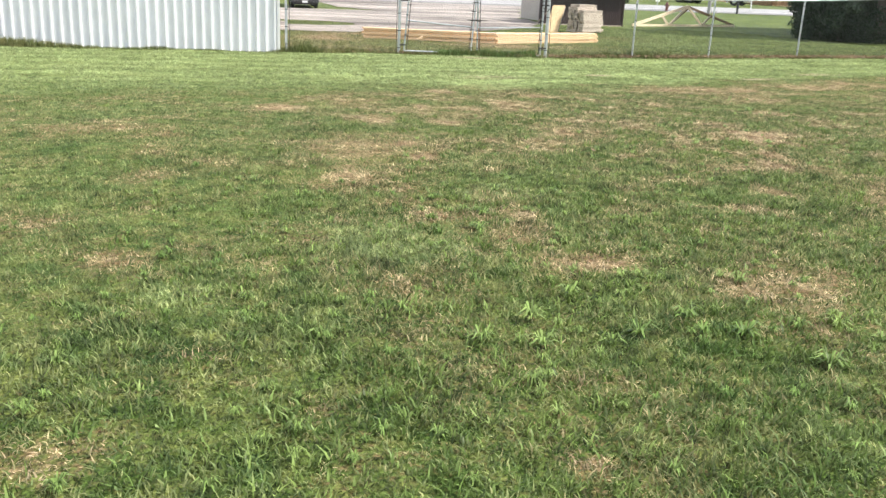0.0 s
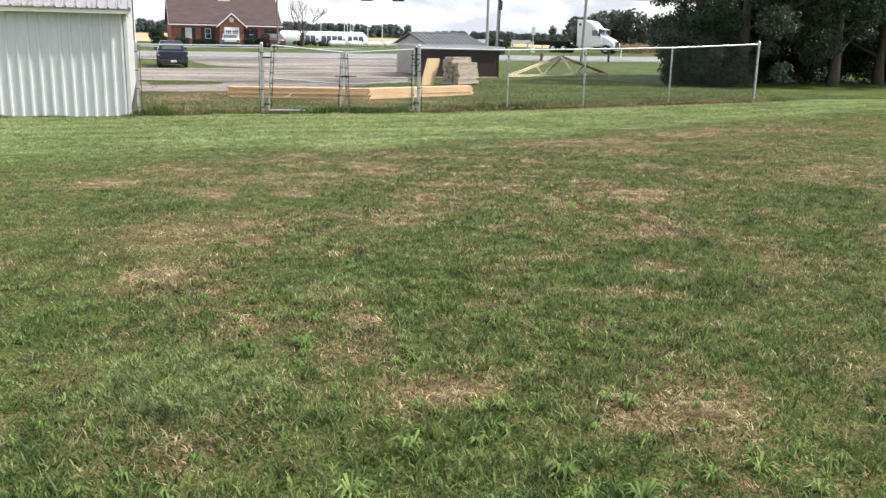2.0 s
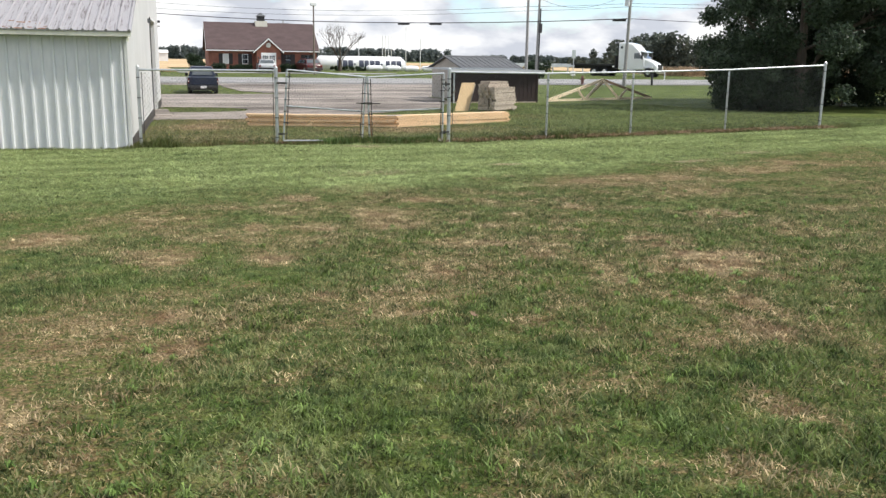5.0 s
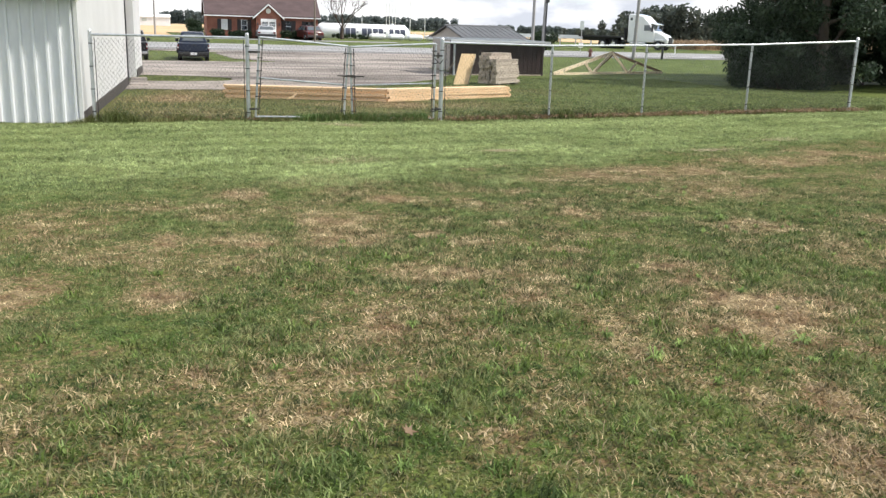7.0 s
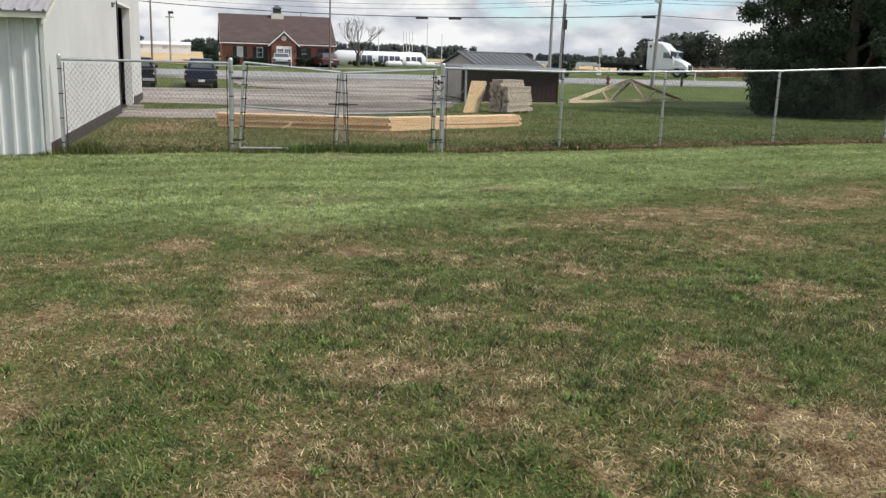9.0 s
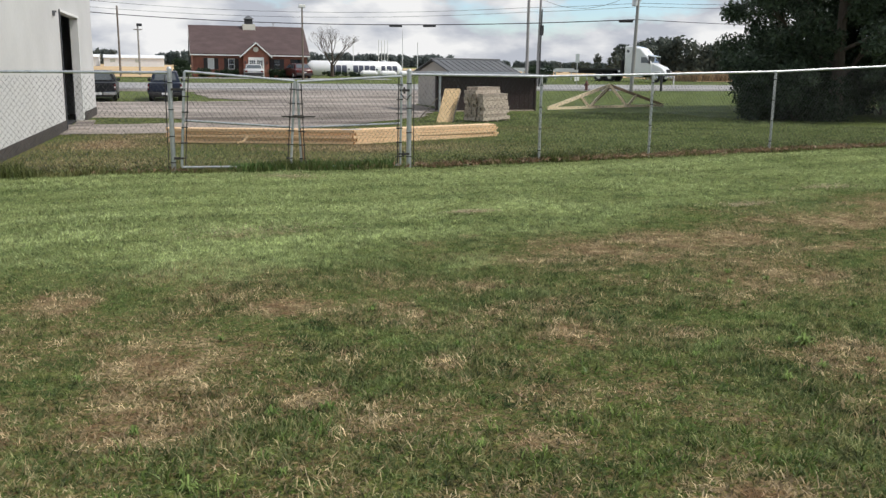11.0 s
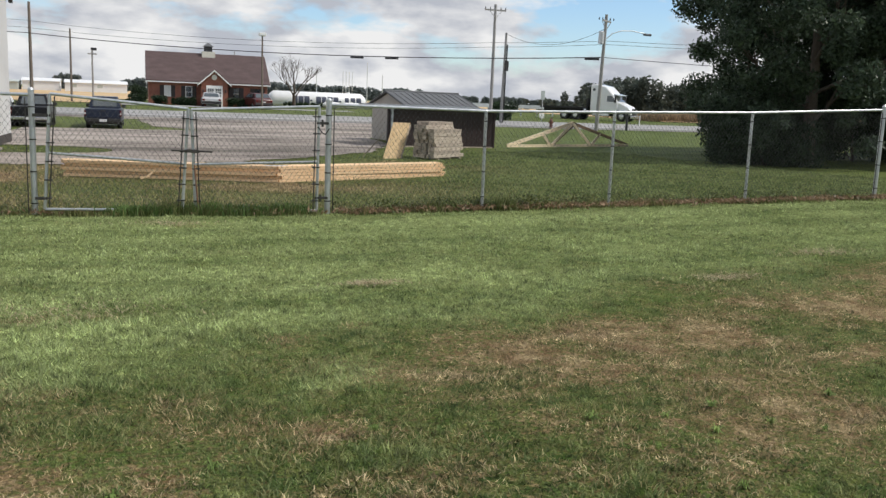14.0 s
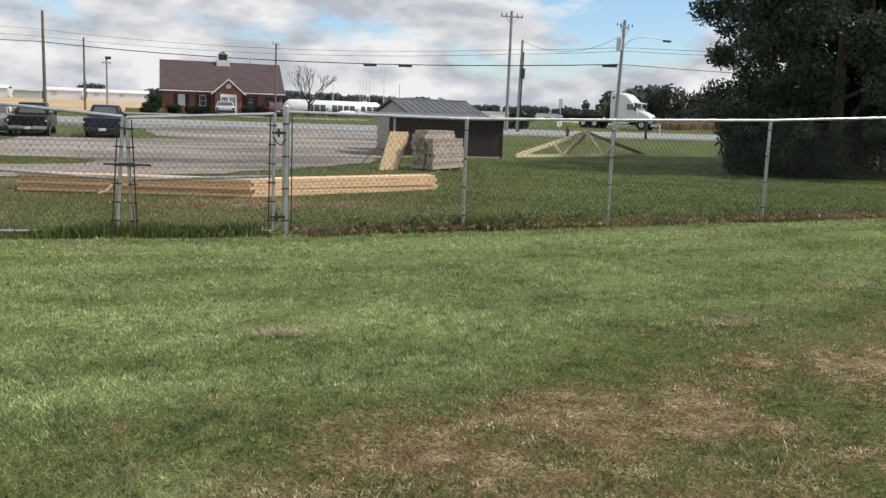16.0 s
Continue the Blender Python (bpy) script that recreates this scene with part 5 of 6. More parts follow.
def far_woods(name, x0, x1, y0, y1, height, n, seed, size=1.3, taper=0.0, mat=M_HAZEWOOD):
    """A far closed belt of trees with an uneven top."""
    rng = np.random.RandomState(seed)
    k = rng.rand(n)
    x, y = x0 + (x1 - x0) * k, y0 + (y1 - y0) * k + rng.uniform(-8, 8, n)
    top = height * (0.72 + 0.36 * smooth_noise(x, y * 0, 26.0, seed + 1) + 0.18 * smooth_noise(x, y * 0, 7.0, seed + 2)) * rng.uniform(0.82, 1.05, n)
    if taper:
        top = top * np.clip(k / taper, 0.35, 1)
    cs, rs = [], []
    for i in range(n):
        for z in (0.15, 0.4, 0.65, 0.85):
            cs.append((x[i], y[i], land(x[i], y[i]) + top[i] * z))
            rs.append(top[i] * 0.30 * (1.2 - 0.6 * z))
    return tagged(new(name, leaf_cloud(name, cs, rs, n * (130 if size > 0.6 else 260), size, mat, seed, 0.8, 0.1, 0.9)), "far dark green belt of trees on the horizon", "woods", kind="stuff")


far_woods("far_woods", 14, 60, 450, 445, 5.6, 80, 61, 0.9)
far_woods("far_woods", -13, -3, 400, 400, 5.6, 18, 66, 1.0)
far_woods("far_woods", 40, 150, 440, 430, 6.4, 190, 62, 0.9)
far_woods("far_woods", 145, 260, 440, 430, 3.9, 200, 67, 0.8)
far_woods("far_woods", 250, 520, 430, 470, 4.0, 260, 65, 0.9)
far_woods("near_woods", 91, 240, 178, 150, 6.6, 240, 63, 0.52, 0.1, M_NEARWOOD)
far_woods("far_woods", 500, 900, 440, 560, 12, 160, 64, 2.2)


# ---- gas tanks ----
def tank():
    o = base("gas_tank", pose(24.0, 115.0, 0.25), "long white gas tank with plain dark blue marks", "tank")
    R = 1.06
    b = Build()
    prof = [(-0.75, 0.05), (-0.6, 0.55), (-0.3, 0.85), (0, R), (10.5, R), (10.8, 0.85), (11.1, 0.55), (11.25, 0.05)]
    n = 24
    for x, r in prof:
        b.v += [(x, r * math.cos(2 * math.pi * i / n), r * math.sin(2 * math.pi * i / n) + 0.35) for i in range(n)]
    for s in range(len(prof) - 1):
        b.f += [(s * n + i, s * n + (i + 1) % n, (s + 1) * n + (i + 1) % n, (s + 1) * n + i) for i in range(n)]
    b.f += [tuple(range(n)), tuple(range((len(prof) - 1) * n, len(prof) * n))]
    b.ob("shell", M_TANK, o, "white painted steel shell", smooth=True)
    for i, w in enumerate((0.62, 0.62, 0.62, 0.25, 0.62, 0.55, 0.62, 0.62, 0.25, 0.5, 0.6, 0.62)):
        x = 2.05 + i * 0.70
        k = Build()
        steps = [math.radians(a) for a in np.linspace(-18 if w > 0.3 else -2, 30 if w > 0.3 else 8, 5)]
        k.v = [(xx, -(R + 0.012) * math.cos(t), (R + 0.012) * math.sin(t) + 0.35) for t in steps for xx in (x, x + w)]
        k.f = [(2 * j, 2 * j + 1, 2 * j + 3, 2 * j + 2) for j in range(4)]
        k.ob("lettering_bar", M_NAVY, o, "dark blue bar")
    for x in (1.2, 9.3):
        Build().box(x - 0.15, x + 0.15, -0.7, 0.7, -0.6, -0.2).ob("saddle", M_CONCRETE, o)
    Build().tube((9.0, 0, 1.3), (9.0, 0, 1.55), 0.2, 0.2, 10).ob("hatch", M_TANK, o)
    return o


tank()
for i in range(4):
    o = base("gas_cylinder", pose(29.4 + i * 2.25, 108.5 - 0.2 * i, zl(30, 108) + 0.0), "small white gas cylinder lying on blocks", "tank", "row of small gas cylinders")
    b = Build().tube((-0.75, 0, 0.38), (0.75, 0, 0.38), 0.33, 0.33, 16).tube((0.75, 0, 0.38), (1.0, 0, 0.38), 0.33, 0.15, 16).tube((-0.75, 0, 0.38), (-1.0, 0, 0.38), 0.33, 0.15, 16)
    b.ob("shell", M_TANK, o, smooth=True)
    Build().box(-0.6, -0.4, -0.3, 0.3, -0.16, 0.06).ob("block", M_CONCRETE, o)
    Build().box(0.4, 0.6, -0.3, 0.3, -0.16, 0.06).ob("block", M_CONCRETE, o)
    Build().tube((0, 0, 0.69), (0, 0, 0.80), 0.12, 0.12, 10).ob("valve_cover", M_TANK, o)


# ---- poles and wires ----
def pole(x, y, top, r, mat, label, lean=0.0, arm=0.0, arm_turn=0.0, pins=True):
    z = zl(x, y)
    o = base("utility_pole", pose(x, y, z, 0, lean, 0), label, "utility pole", "poles along the road")
    Build().tube((0, 0, -0.3), (0, 0, top - z), r, r * 0.7, 12).ob("shaft", mat, o, smooth=True)
    if arm:
        Build().box(-arm, arm, -0.10, 0.0, top - z - 0.52, top - z - 0.40, pose(0, 0, 0, 0, 0, arm_turn)).ob("crossarm", mat, o)
        for s in (-1, 1):
            if not pins:
                continue
            Build().beam((s * arm * 0.6, -0.1, top - z - 0.5), (0, -0.1, top - z - 1.1), 0.03, 0.03).ob("brace", mat, o)
            for u in (0.5, 0.95):
                Build().tube((s * arm * u, -0.05, top - z - 0.4), (s * arm * u, -0.05, top - z - 0.22), 0.05, 0.03, 8).ob("insulator", M_DARKTRIM, o)
    return o


pole(-0.6, 97.0, 8.35, 0.16, M_POLE, "tall brown wooden utility pole")
pole(2.62, 98.5, 6.35, 0.11, M_POLE, "thin brown wooden utility pole")
lamp = pole(4.4, 104.0, 4.85, 0.11, M_GREYPOLE, "grey pole with a lamp head and short crossarm", 0, 0.42, 0.0, False)
Build().box(-0.12, 0.42, -0.15, 0.15, 4.88, 5.14).ob("lamp_head", M_DARKTRIM, lamp, "dark lamp head", bevel=0.04)
lot_lamp = pole(18.9, 92.0, 6.35, 0.10, M_POLE, "slim dark pole with a pale lamp head")
Build().box(-0.32, 0.32, -0.2, 0.2, 6.62, 6.92).ob("lamp_head", M_WHITE, lot_lamp, "pale lamp head", bevel=0.05)
pole(19.1, 112.0, 5.75, 0.08, M_GREYPOLE, "thin far pole behind the house", 0, 0.7, 0.0, False)
pole(35.6, 78.0, 9.2, 0.15, M_GREYPOLE, "tall grey pole with a crossarm", 0, 0.95)
mast = pole(35.75, 76.2, 6.85, 0.13, M_GREYPOLE, "short grey-brown pole with cable conduit", 1.0)
Build().tube((0.13, -0.13, 0.0), (0.11, -0.12, 6.3), 0.05, 0.05, 8).box(0.0, 0.26, -0.26, -0.08, 4.2, 5.0).ob("conduit", M_CABLE, mast, "dark cable conduit")
street = pole(38.74, 66.0, 7.75, 0.15, M_GREYPOLE, "grey wooden pole with transformer and street lamp", 1.6, 0.62, 35)
Build().tube((-0.34, -0.12, 6.15), (-0.34, -0.12, 6.95), 0.2, 0.2, 16).tube((-0.34, -0.12, 6.95), (-0.34, -0.12, 7.04), 0.2, 0.08, 16).ob("transformer", M_LIGHTROOF, street, "grey transformer can", smooth=True)
arm_pts = [Vector((0.1, 0, 6.5)), Vector((0.6, 0, 6.95)), Vector((1.3, -0.02, 7.2)), Vector((2.2, -0.04, 7.28)), Vector((3.3, -0.06, 7.18))]
Build().chain(arm_pts, 0.035, 8).ob("lamp_arm", M_GALV, street)
Build().box(3.2, 3.8, -0.2, 0.08, 7.04, 7.2).ob("lamp_head", M_GREYROOF, street, "cobra street-lamp head", bevel=0.06)


def wire(p, q, sag, label, r=0.018, n=14):
    p, q = Vector(p), Vector(q)
    pts = [p.lerp(q, i / n) - Vector((0, 0, sag * 4 * (i / n) * (1 - i / n))) for i in range(n + 1)]
    return Build().chain(pts, r, 5).ob("overhead_wire", M_CABLE, None, label, "wire", "overhead wires")


wire((-46, 96, 7.4), (-1.0, 97, 5.7), 0.6, "black overhead cable between wooden poles", 0.03)
wire((-1.0, 97, 5.7), (38.87, 66, 4.75), 0.75, "black overhead cable between wooden poles", 0.034)
wire((38.87, 66, 4.75), (95, 60, 5.6), 0.6, "black overhead cable between wooden poles", 0.022)
for dz, s in ((0.55, 0.7), (1.15, 0.75)):
    wire((-46, 96, 8.0 + dz), (-1.0, 97, 5.6 + dz), 0.5, "thin black overhead wire between poles", 0.014)
    wire((-1.0, 97, 5.6 + dz), (35.6, 78, 5.45 + dz * 0.6), s, "thin black overhead wire between poles", 0.014)
    wire((35.6, 78, 5.45 + dz * 0.6), (39.0, 66, 5.45 + 0.4 * dz), 0.05, "thin black overhead wire between poles", 0.014)
    wire((39.0, 66, 5.45 + 0.4 * dz), (95, 58, 8.0 + dz), 0.8, "thin black overhead wire between poles", 0.014)
wire((35.9, 76.2, 6.75), (38.8, 66.0, 6.7), 0.95, "slack thin overhead wire between poles", 0.014)
for k in (0.624, 0.681, 0.985):
    p = Vector((-1.0, 97, 5.7)).lerp(Vector((38.87, 66, 4.75)), k)
    z = p.z - 0.75 * 4 * k * (1 - k)
    Build().tube((p.x - 0.42, p.y + 0.3, z - 0.09), (p.x + 0.42, p.y - 0.3, z - 0.09), 0.09, 0.09, 8).ob("splice_box", M_CABLE, None, "black splice box on the cable", "splice box", "splice boxes")


# ---- roadside and far things ----
def long_shed(x, y, w, d, h, rise, mat, label):
    o = base("far_building", pose(x, y, zl(x, y) + 0.3), label, "building", "far farm buildings")
    Build().box(0, w, 0, d, -0.3, h).ob("wall", mat, o)
    Build().prism([(-0.3, h), (d / 2, h + rise), (d + 0.3, h), (d / 2, h + rise * 0.9)], "x", -0.2, w + 0.2).ob("roof", mat, o)
    for i in range(int(w // 6)):
        Build().box(1.5 + i * 6, 2.7 + i * 6, -0.05, 0.0, 0.8, min(2.0, h - 0.3)).ob("window", M_GREENGREY, o)


long_shed(-20.4, 252, 6.3, 9, 1.6, 0.5, M_GREENGREY, "long grey-green far farm building")
long_shed(-13.4, 254, 8.6, 9, 2.0, 0.8, M_GREENHOUSE, "long pale far greenhouse")
long_shed(-3.5, 250, 14.5, 9, 1.9, 0.8, M_GREENHOUSE, "long white far greenhouse")
long_shed(-46, 256, 24, 9, 2.0, 0.8, M_GREENHOUSE, "long pale far greenhouse")


def marker(name, x, y, h, r, mat, label, category, extra=None):
    o = base(name, pose(x, y, zl(x, y)), label, category)
    Build().tube((0, 0, -0.1), (0, 0, h), r, r, 10).ob("post", mat, o)
    if extra:
        extra(o)
    return o


def hydrant(o):
    Build().tube((0, 0, 0.55), (0, 0, 0.72), 0.15, 0.05, 12).ob("bonnet", M_HYDRANT, o)
    Build().tube((-0.2, 0, 0.42), (0.2, 0, 0.42), 0.06, 0.06, 10).ob("nozzle", M_HYDRANT, o)
    Build().tube((0, 0, 0.0), (0, 0, 0.06), 0.17, 0.17, 12).ob("foot_flange", M_HYDRANT, o)


marker("fire_hydrant", 36.4, 68.6, 0.6, 0.11, M_HYDRANT, "faded red fire hydrant on the roadside grass", "hydrant", hydrant)
marker("marker_post", 42.3, 67.6, 1.35, 0.09, M_DARKTRIM, "dark wooden marker post on the verge", "post")
marker("marker_post", 51.5, 80.0, 0.9, 0.05, M_WHITE, "white marker post by the road", "post")


def sign(o):
    Build().box(-0.2, 0.2, -0.03, -0.01, 2.0, 2.8).ob("panel", M_GREENGREY, o, "back of a grey sign panel")
    Build().box(-0.25, 0.25, -0.03, -0.01, 0.3, 0.75).ob("panel", M_WHITE, o, "small white panel")


marker("road_sign", 43.2, 83.5, 2.8, 0.04, M_GALV, "grey road sign on a thin post", "sign", sign)


def rail():
    o = base("pipe_rail", pose(41.0, 100.0, zl(46, 100)), "long pale rail on posts beyond the road", "guard rail")
    for i in range(11):
        Build().box(i * 2.0 - 0.06, i * 2.0 + 0.06, -0.06, 0.06, -0.1, 1.15).ob("post", M_GALV, o)
    Build().box(-0.2, 20.2, -0.08, -0.02, 0.85, 1.25).ob("beam", M_LIGHTROOF, o)
    return o


rail()
for x, y, h in ((36.2, 118, 5.6), (38.2, 118, 4.2), (29.8, 118, 4.8)):
    marker("flag_pole", x, y, h, 0.05, M_WHITE, "thin white pole beside the gas tank", "pole")
for i in range(4):
    marker("vent_pipe", 34.9 + i * 0.42, 125, 4.6, 0.04, M_WHITE, "thin white vent pipe near the tank", "pipe")


# ---- weeds, litter and grass ----
def rosettes():
    """Broad-leaved weeds and grass tufts in the lawn."""
    rng = np.random.RandomState(17)
    plants = [(1.73, 3.78, 0.75), (2.71, 3.86, 0.7), (2.16, 3.43, 0.75), (2.32, 3.19, 0.85), (1.85, 3.27, 0.8), (1.44, 3.53, 0.8), (1.14, 3.32, 0.7), (1.38, 3.22, 0.75),
              (2.5, 2.84, 0.85), (2.84, 3.24, 0.75), (2.2, 4.0, 0.6), (2.92, 3.04, 0.65), (0.48, 3.42, 0.7), (1.62, 4.98, 0.65), (1.69, 3.2, 0.7), (2.63, 3.23, 0.65),
              (5.58, 7.9, 0.85), (4.73, 7.89, 0.7), (2.03, 6.0, 0.6), (1.75, 5.36, 0.7), (2.25, 6.3, 0.6), (7.4, 11.1, 0.8)]
    for _ in range(240):
        y = rng.uniform(1.8, 13)
        plants.append((0.62 * y + rng.normal() * 2.2, y, rng.uniform(0.25, 0.5)))
    for _ in range(230):
        plants.append((rng.uniform(-1.5, 3.5), rng.uniform(1.8, 6.5), rng.uniform(0.25, 0.5)))
    co, tris = [], []
    for x, y, s in plants:
        z = zl(x, y)
        n = int(rng.randint(24, 46))
        for i in range(n):
            a = 6.283 * i / n + rng.uniform(-0.35, 0.35)
            ln, w, up = s * rng.uniform(0.04, 0.125), s * rng.uniform(0.0045, 0.0095), rng.uniform(0.2, 1.6)
            d, q = np.array((math.cos(a), math.sin(a), 0)), np.array((-math.sin(a), math.cos(a), 0))
            o = np.array((x, y, z + 0.004))
            m1 = o + d * ln * 0.5 + (0, 0, ln * 0.45 * up + 0.012)
            tip = o + d * ln + (0, 0, ln * 0.35 * up)
            k = len(co)
            co += [o - q * w * 0.3, o + q * w * 0.3, m1 - q * w, m1 + q * w, m1 + d * ln * 0.1 - (0, 0, 0.004), tip]
            tris += [(k, k + 1, k + 3), (k, k + 3, k + 2), (k + 2, k + 3, k + 5)]
    return tagged(new("lawn_weeds", arrays("lawn_weeds", np.array(co), np.array(tris), M_WEED)), "bright green broad-leaved weeds in the lawn", "weeds", kind="stuff")


rosettes()


def tufts():
    """Coarse clumps of longer grass and clover that stand out of the near turf."""
    rng = np.random.RandomState(71)
    n = 3400
    cy = 1.6 + 9.5 * rng.rand(n) ** 1.5
    cx = 0.62 * cy + rng.normal(size=n) * (1.2 + 0.14 * cy)
    keep = dryness(cx, cy) < 0.55
    cx, cy = cx[keep], cy[keep]
    k = rng.randint(10, 30, len(cx))
    size = np.repeat(rng.uniform(0.5, 1.25, len(cx)), k)
    x = np.repeat(cx, k) + rng.normal(size=k.sum()) * 0.030 * size
    y = np.repeat(cy, k) + rng.normal(size=k.sum()) * 0.030 * size
    m = len(x)
    tagged(new("grass_tufts", blades("grass_tufts", x, y, 0.062 * size * rng.uniform(0.5, 1.2, m), 0.0075 * rng.uniform(0.6, 1.6, m), rng.uniform(0.35, 0.95, m), M_TUFT, 72, True, False)), "coarse green grass tufts standing out of the lawn", "grass", kind="stuff")


def corn_rows():
    """Standing dry corn at the near edge of the field beyond the road."""
    rng = np.random.RandomState(63)
    n = 26000
    x, y = rng.uniform(62, 150, n), 94 + 9 * rng.rand(n) ** 1.6
    tagged(new("corn_stalks", blades("corn_stalks", x, y, 1.15 * rng.uniform(0.7, 1.15, n), 0.10 * rng.uniform(0.6, 1.5, n), rng.uniform(0.05, 0.5, n), M_CORN, 64, True, False)), "standing dry brown corn at the field edge", "corn", kind="stuff")


def blades(name, x, y, length, width, lean, mat, seed, bent, attrs=True, lift=0.0):
    """Grass blades rooted at the given places: bent ones have three triangles, others one."""
    rng = np.random.RandomState(seed)
    n = len(x)
    a, t = rng.uniform(0, 2 * math.pi, n), rng.uniform(0, 2 * math.pi, n)
    near = np.clip((23 - y) / 2, 0, 1) * np.clip((y + 3) / 2, 0, 1)
    z = land(x, y) + 0.035 * (smooth_noise(x, y, 0.7, 6) - 0.5) * near - 0.004 + lift
    o = np.stack([x, y, z], -1)
    q = np.stack([np.cos(a), np.sin(a), 0 * a], -1) * (width / 2)[:, None]
    d = np.stack([np.cos(t), np.sin(t), 0 * t], -1) * (length * lean)[:, None]
    up = np.stack([0 * a, 0 * a, length * np.sqrt(np.clip(1 - lean**2, 0.05, 1))], -1)
    if bent:
        mid = o + 0.55 * up + 0.3 * d
        tip = o + 0.92 * up + d
        co = np.stack([o - q, o + q, mid - 0.8 * q, mid + 0.8 * q, tip], 1).reshape(-1, 3)
        k = np.arange(n)[:, None] * 5
        tris = np.concatenate([k + (0, 1, 3), k + (0, 3, 2), k + (2, 3, 4)])
        rep = 5
    else:
        co = np.stack([o - q, o + q, o + up + d], 1).reshape(-1, 3)
        tris = np.arange(n)[:, None] * 3 + np.array((0, 1, 2))
        rep = 3
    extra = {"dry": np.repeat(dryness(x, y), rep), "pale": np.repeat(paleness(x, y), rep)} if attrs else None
    return arrays(name, co, tris, mat, extra)


def grass():
    rng = np.random.RandomState(23)
    n = 6600000
    x, y = rng.uniform(-6, 21, n), rng.uniform(1.3, 21.5, n)
    along = np.clip((x * 6.5 + y * 10.5) / (6.5**2 + 10.5**2), 0, 1)
    far = np.hypot(x - 6.5 * along, y - 10.5 * along)
    keep = rng.rand(n) < np.clip((2.4 / np.maximum(far, 0.1)) ** 1.5, 0.13, 0.50)
    cone = (x > -1.5 + 0.05 * y - 0.34 * np.maximum(y - 6, 0) * 0.6 - 1.0) & (x < 2.2 + 1.15 * y)
    keep &= cone
    x, y, far = x[keep], y[keep], far[keep]
    tall = 0.60 + 1.05 * smooth_noise(x, y, 0.38, 31) * (0.3 + 1.1 * smooth_noise(x, y, 0.10, 32))
    worn = np.clip(dryness(x, y), 0, 1)
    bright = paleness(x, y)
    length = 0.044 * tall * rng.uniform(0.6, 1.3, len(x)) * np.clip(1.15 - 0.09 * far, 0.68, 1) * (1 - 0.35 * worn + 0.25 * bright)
    lean = np.clip(rng.uniform(0.35, 0.92, len(x)) + 0.25 * worn, 0, 0.93)
    width = 0.0060 * rng.uniform(0.7, 1.4, len(x)) * np.clip(far / 2.6, 1.0, 3.0) ** 0.5
    near = far < 2.5
    for name, some, bent, seed in (("lawn_grass", near, True, 41), ("lawn_grass", ~near, False, 42)):
        tagged(new(name, blades(name, x[some], y[some], length[some], width[some], lean[some], M_BLADES, seed, bent)), "short mown grass blades, green mixed with straw", "grass", kind="stuff")


def yard_grass():
    """Coarser turf on the far side of the fence."""
    rng = np.random.RandomState(27)
    n = 330000
    x, y = rng.uniform(1.9, 24, n), 21.9 + 17 * rng.rand(n) ** 1.5
    keep = ~lot_edge(x, y) & (x > 1.75 + 0.0616 * (y - 21.36)) & (rng.rand(n) < 0.45 + 0.55 * smooth_noise(x, y, 0.7, 35))
    x, y = x[keep], y[keep]
    k = len(x)
    tagged(new("yard_grass", blades("yard_grass", x, y, 0.05 * rng.uniform(0.5, 1.4, k) * (0.5 + smooth_noise(x, y, 0.5, 36)), 0.013 * rng.uniform(0.6, 1.4, k), rng.uniform(0.2, 0.85, k), M_BLADES, 43, False)), "rough yard grass beyond the fence", "grass", kind="stuff")


grass()
yard_grass()
tufts()
corn_rows()


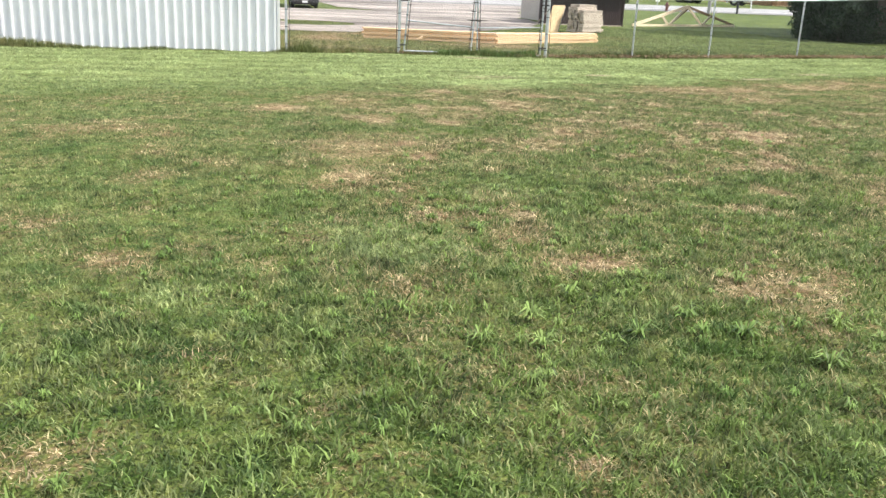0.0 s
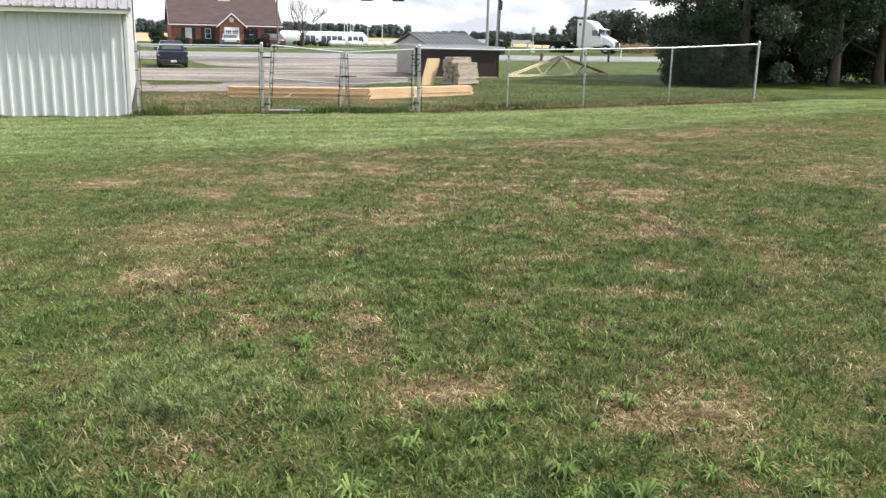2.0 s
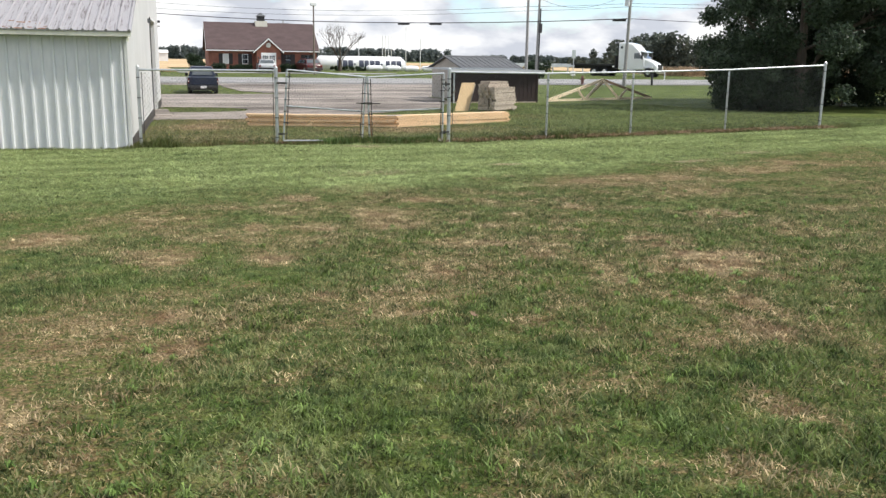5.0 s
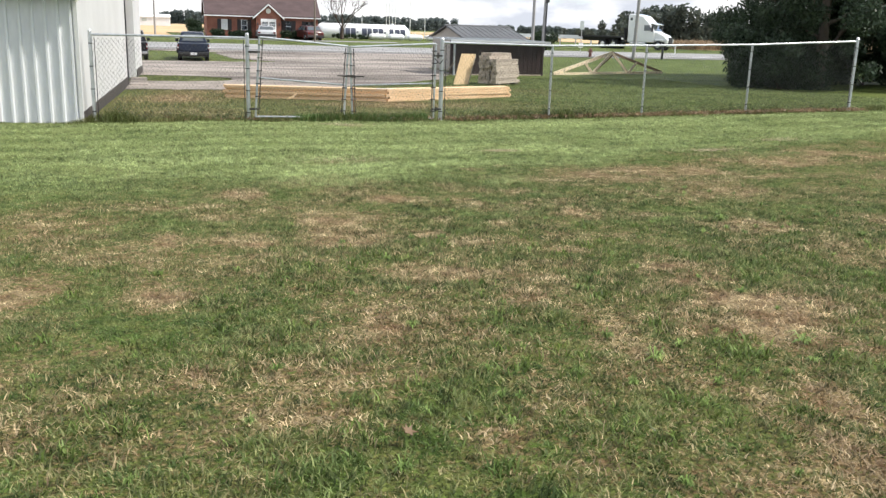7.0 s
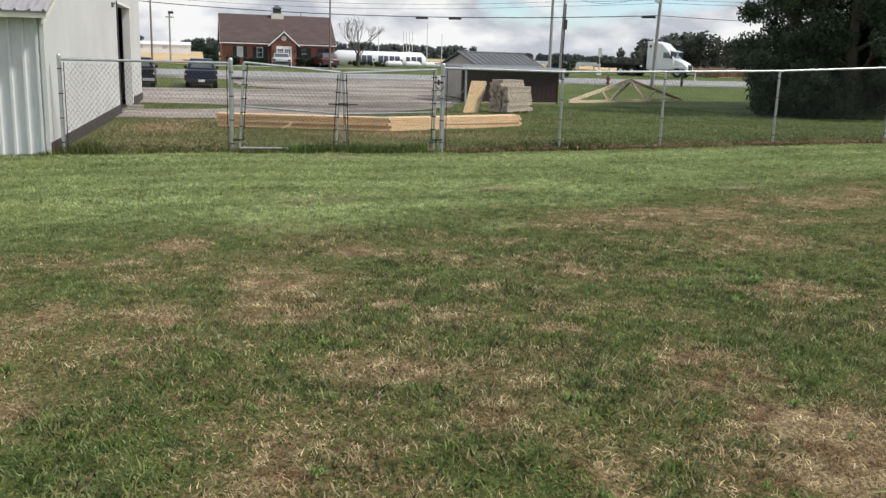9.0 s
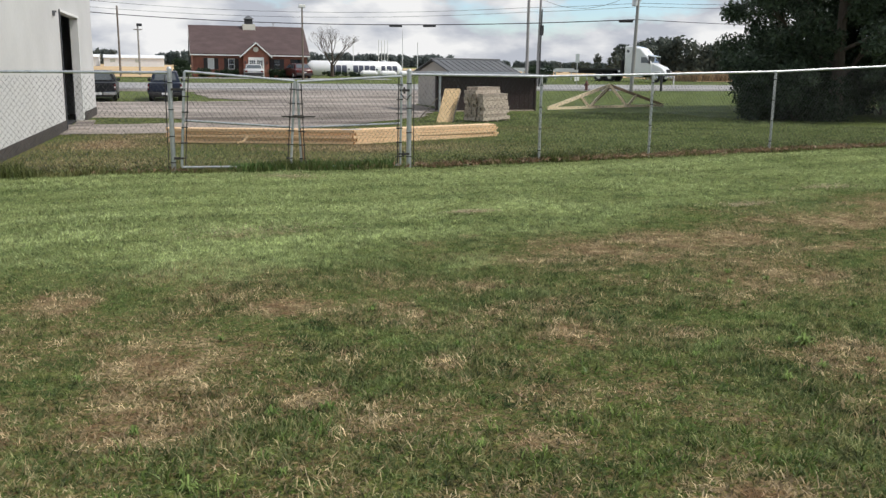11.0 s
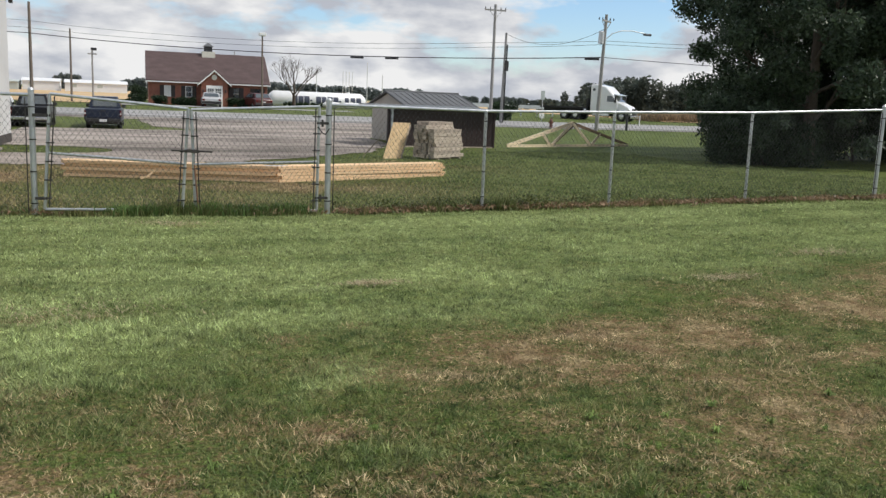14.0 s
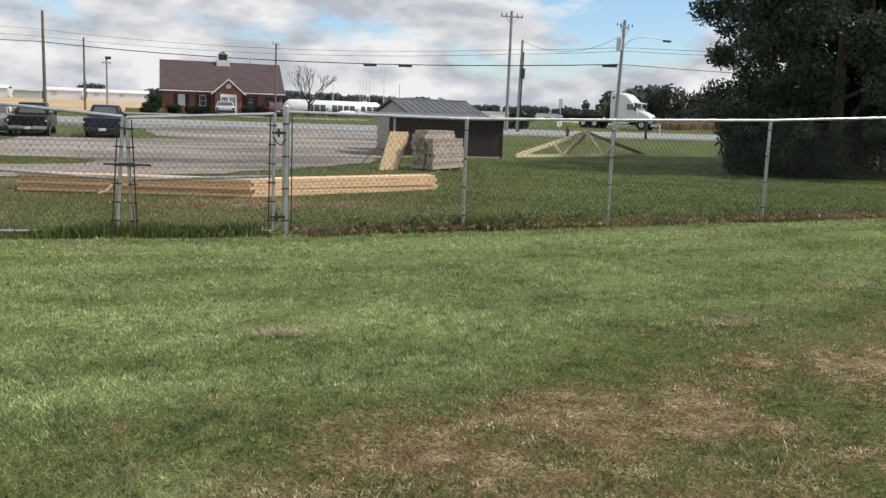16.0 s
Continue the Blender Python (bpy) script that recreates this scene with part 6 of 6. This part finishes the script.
def fence_weeds():
    rng = np.random.RandomState(29)
    n = 34000
    x = rng.uniform(-7.5, 19.5, n)
    y = np.where(x < 1.6, 21.28, FY) + rng.normal(size=n) * 0.13
    tuft = smooth_noise(x, y * 0, 0.55, 33)
    keep = rng.rand(n) < np.clip(np.where((x > 5.2) & (x < 8.1), 0.75, 0.0) + tuft, 0, 1)
    x, y, tuft = x[keep], y[keep], tuft[keep]
    k = len(x)
    length = (0.045 + 0.24 * tuft**2.5 + 0.13 * np.clip(1 - np.abs(x - 6.6) / 1.4, 0, 1) ** 0.5) * rng.uniform(0.5, 1.3, k)
    tagged(new("fence_weeds", blades("fence_weeds", x, y, length, 0.011 * rng.uniform(0.6, 1.5, k), rng.uniform(0.1, 0.7, k), M_TALL, 51, True, False)), "uncut grass and weeds along the fence foot", "weeds", kind="stuff")
    n = 3400
    x = np.concatenate([rng.normal(5.75, 0.22, n // 3), rng.uniform(5.45, 8.0, n - n // 3)])
    y = FY - 0.04 + rng.normal(size=n) * 0.09
    clump = smooth_noise(x, y, 0.35, 37)
    tagged(new("gate_grass", blades("gate_grass", x, y, (0.10 + 0.16 * clump) * rng.uniform(0.6, 1.3, n), 0.013 * rng.uniform(0.6, 1.5, n), rng.uniform(0.15, 0.75, n), M_GATEGRASS, 54, True, False)), "long green grass grown through the gate foot", "grass", kind="stuff")
    m = 1500
    lx = np.concatenate([rng.uniform(8.5, 18.8, m), rng.uniform(3, 8.5, 150)])
    ly = FY - 0.05 + rng.normal(size=len(lx)) * 0.12
    c = np.stack([lx, ly, land(lx, ly) + rng.uniform(0.03, 0.08, len(lx))], -1)
    tagged(new("leaf_litter", leaf_cloud("leaf_litter", c, np.full(len(c), 0.07), 3800, 0.038, M_LITTER, 52, 0.3, 0.1)), "brown dead leaves gathered along the fence", "leaf litter", kind="stuff")
    # broad weeds behind the fence
    bx = np.concatenate([rng.uniform(8.4, 12.5, 60), rng.uniform(12.5, 18.4, 40), rng.uniform(2.0, 4.4, 16)])
    c = np.stack([bx, FY + 0.12 + rng.normal(size=len(bx)) * 0.12, land(bx, FY) + 0.09], -1)
    tagged(new("fence_weeds", leaf_cloud("fence_weeds", c, np.full(len(bx), 0.14), 4200, 0.03, M_TALL, 53, 0.9, 0.1)), "leafy weeds at the fence foot", "weeds", kind="stuff")


fence_weeds()


def clipping_heap(x, y, s, seed):
    rng = np.random.RandomState(seed)
    n = 600
    px, py = x + rng.normal(size=n) * 0.16 * s, y + rng.normal(size=n) * 0.07 * s
    tagged(new("clippings", blades("clippings", px, py, 0.05 * rng.uniform(0.5, 1.3, n), 0.005 * rng.uniform(0.7, 1.6, n), rng.uniform(0.88, 0.97, n), M_STRAW, seed, True, False, 0.03)), "small heap of dry grass clippings", "grass clippings", kind="stuff")


M_STRAW = leafy("dry_clippings", (0.36, 0.29, 0.18), (0.54, 0.46, 0.31), 0.35)
for i, (x, y, s) in enumerate(((7.4, 16.3, 0.9), (12.7, 16.9, 1.8), (5.0, 15.75, 2.6), (6.1, 20.5, 1.6), (10.7, 15.9, 1.3))):
    clipping_heap(x, y, s, 70 + i)


def dead_leaf(x, y, s, turn):
    b = Build()
    pts = [(0, -1), (0.35, -0.4), (1, -0.5), (0.55, 0.1), (0.8, 0.7), (0.2, 0.45), (0, 1), (-0.25, 0.45), (-0.8, 0.65), (-0.5, 0.05), (-0.95, -0.45), (-0.3, -0.4)]
    m = pose(x, y, zl(x, y) + 0.045, 25, 12, turn)
    n = len(pts)
    b.v = [tuple(m @ Vector((u * s, w * s, 0.25 * s * (u * u + w * w) + h))) for h in (0, 0.002) for u, w in pts]
    b.f = [tuple(range(n)), tuple(range(2 * n - 1, n - 1, -1))] + [(i, i + n, (i + 1) % n + n, (i + 1) % n) for i in range(n)]
    b.ob("dead_leaf", M_LITTER, None, "curled tan dead leaf on the lawn", "leaf", "fallen leaves")


dead_leaf(3.40, 7.38, 0.03, 20)
dead_leaf(5.52, 10.7, 0.04, 80)
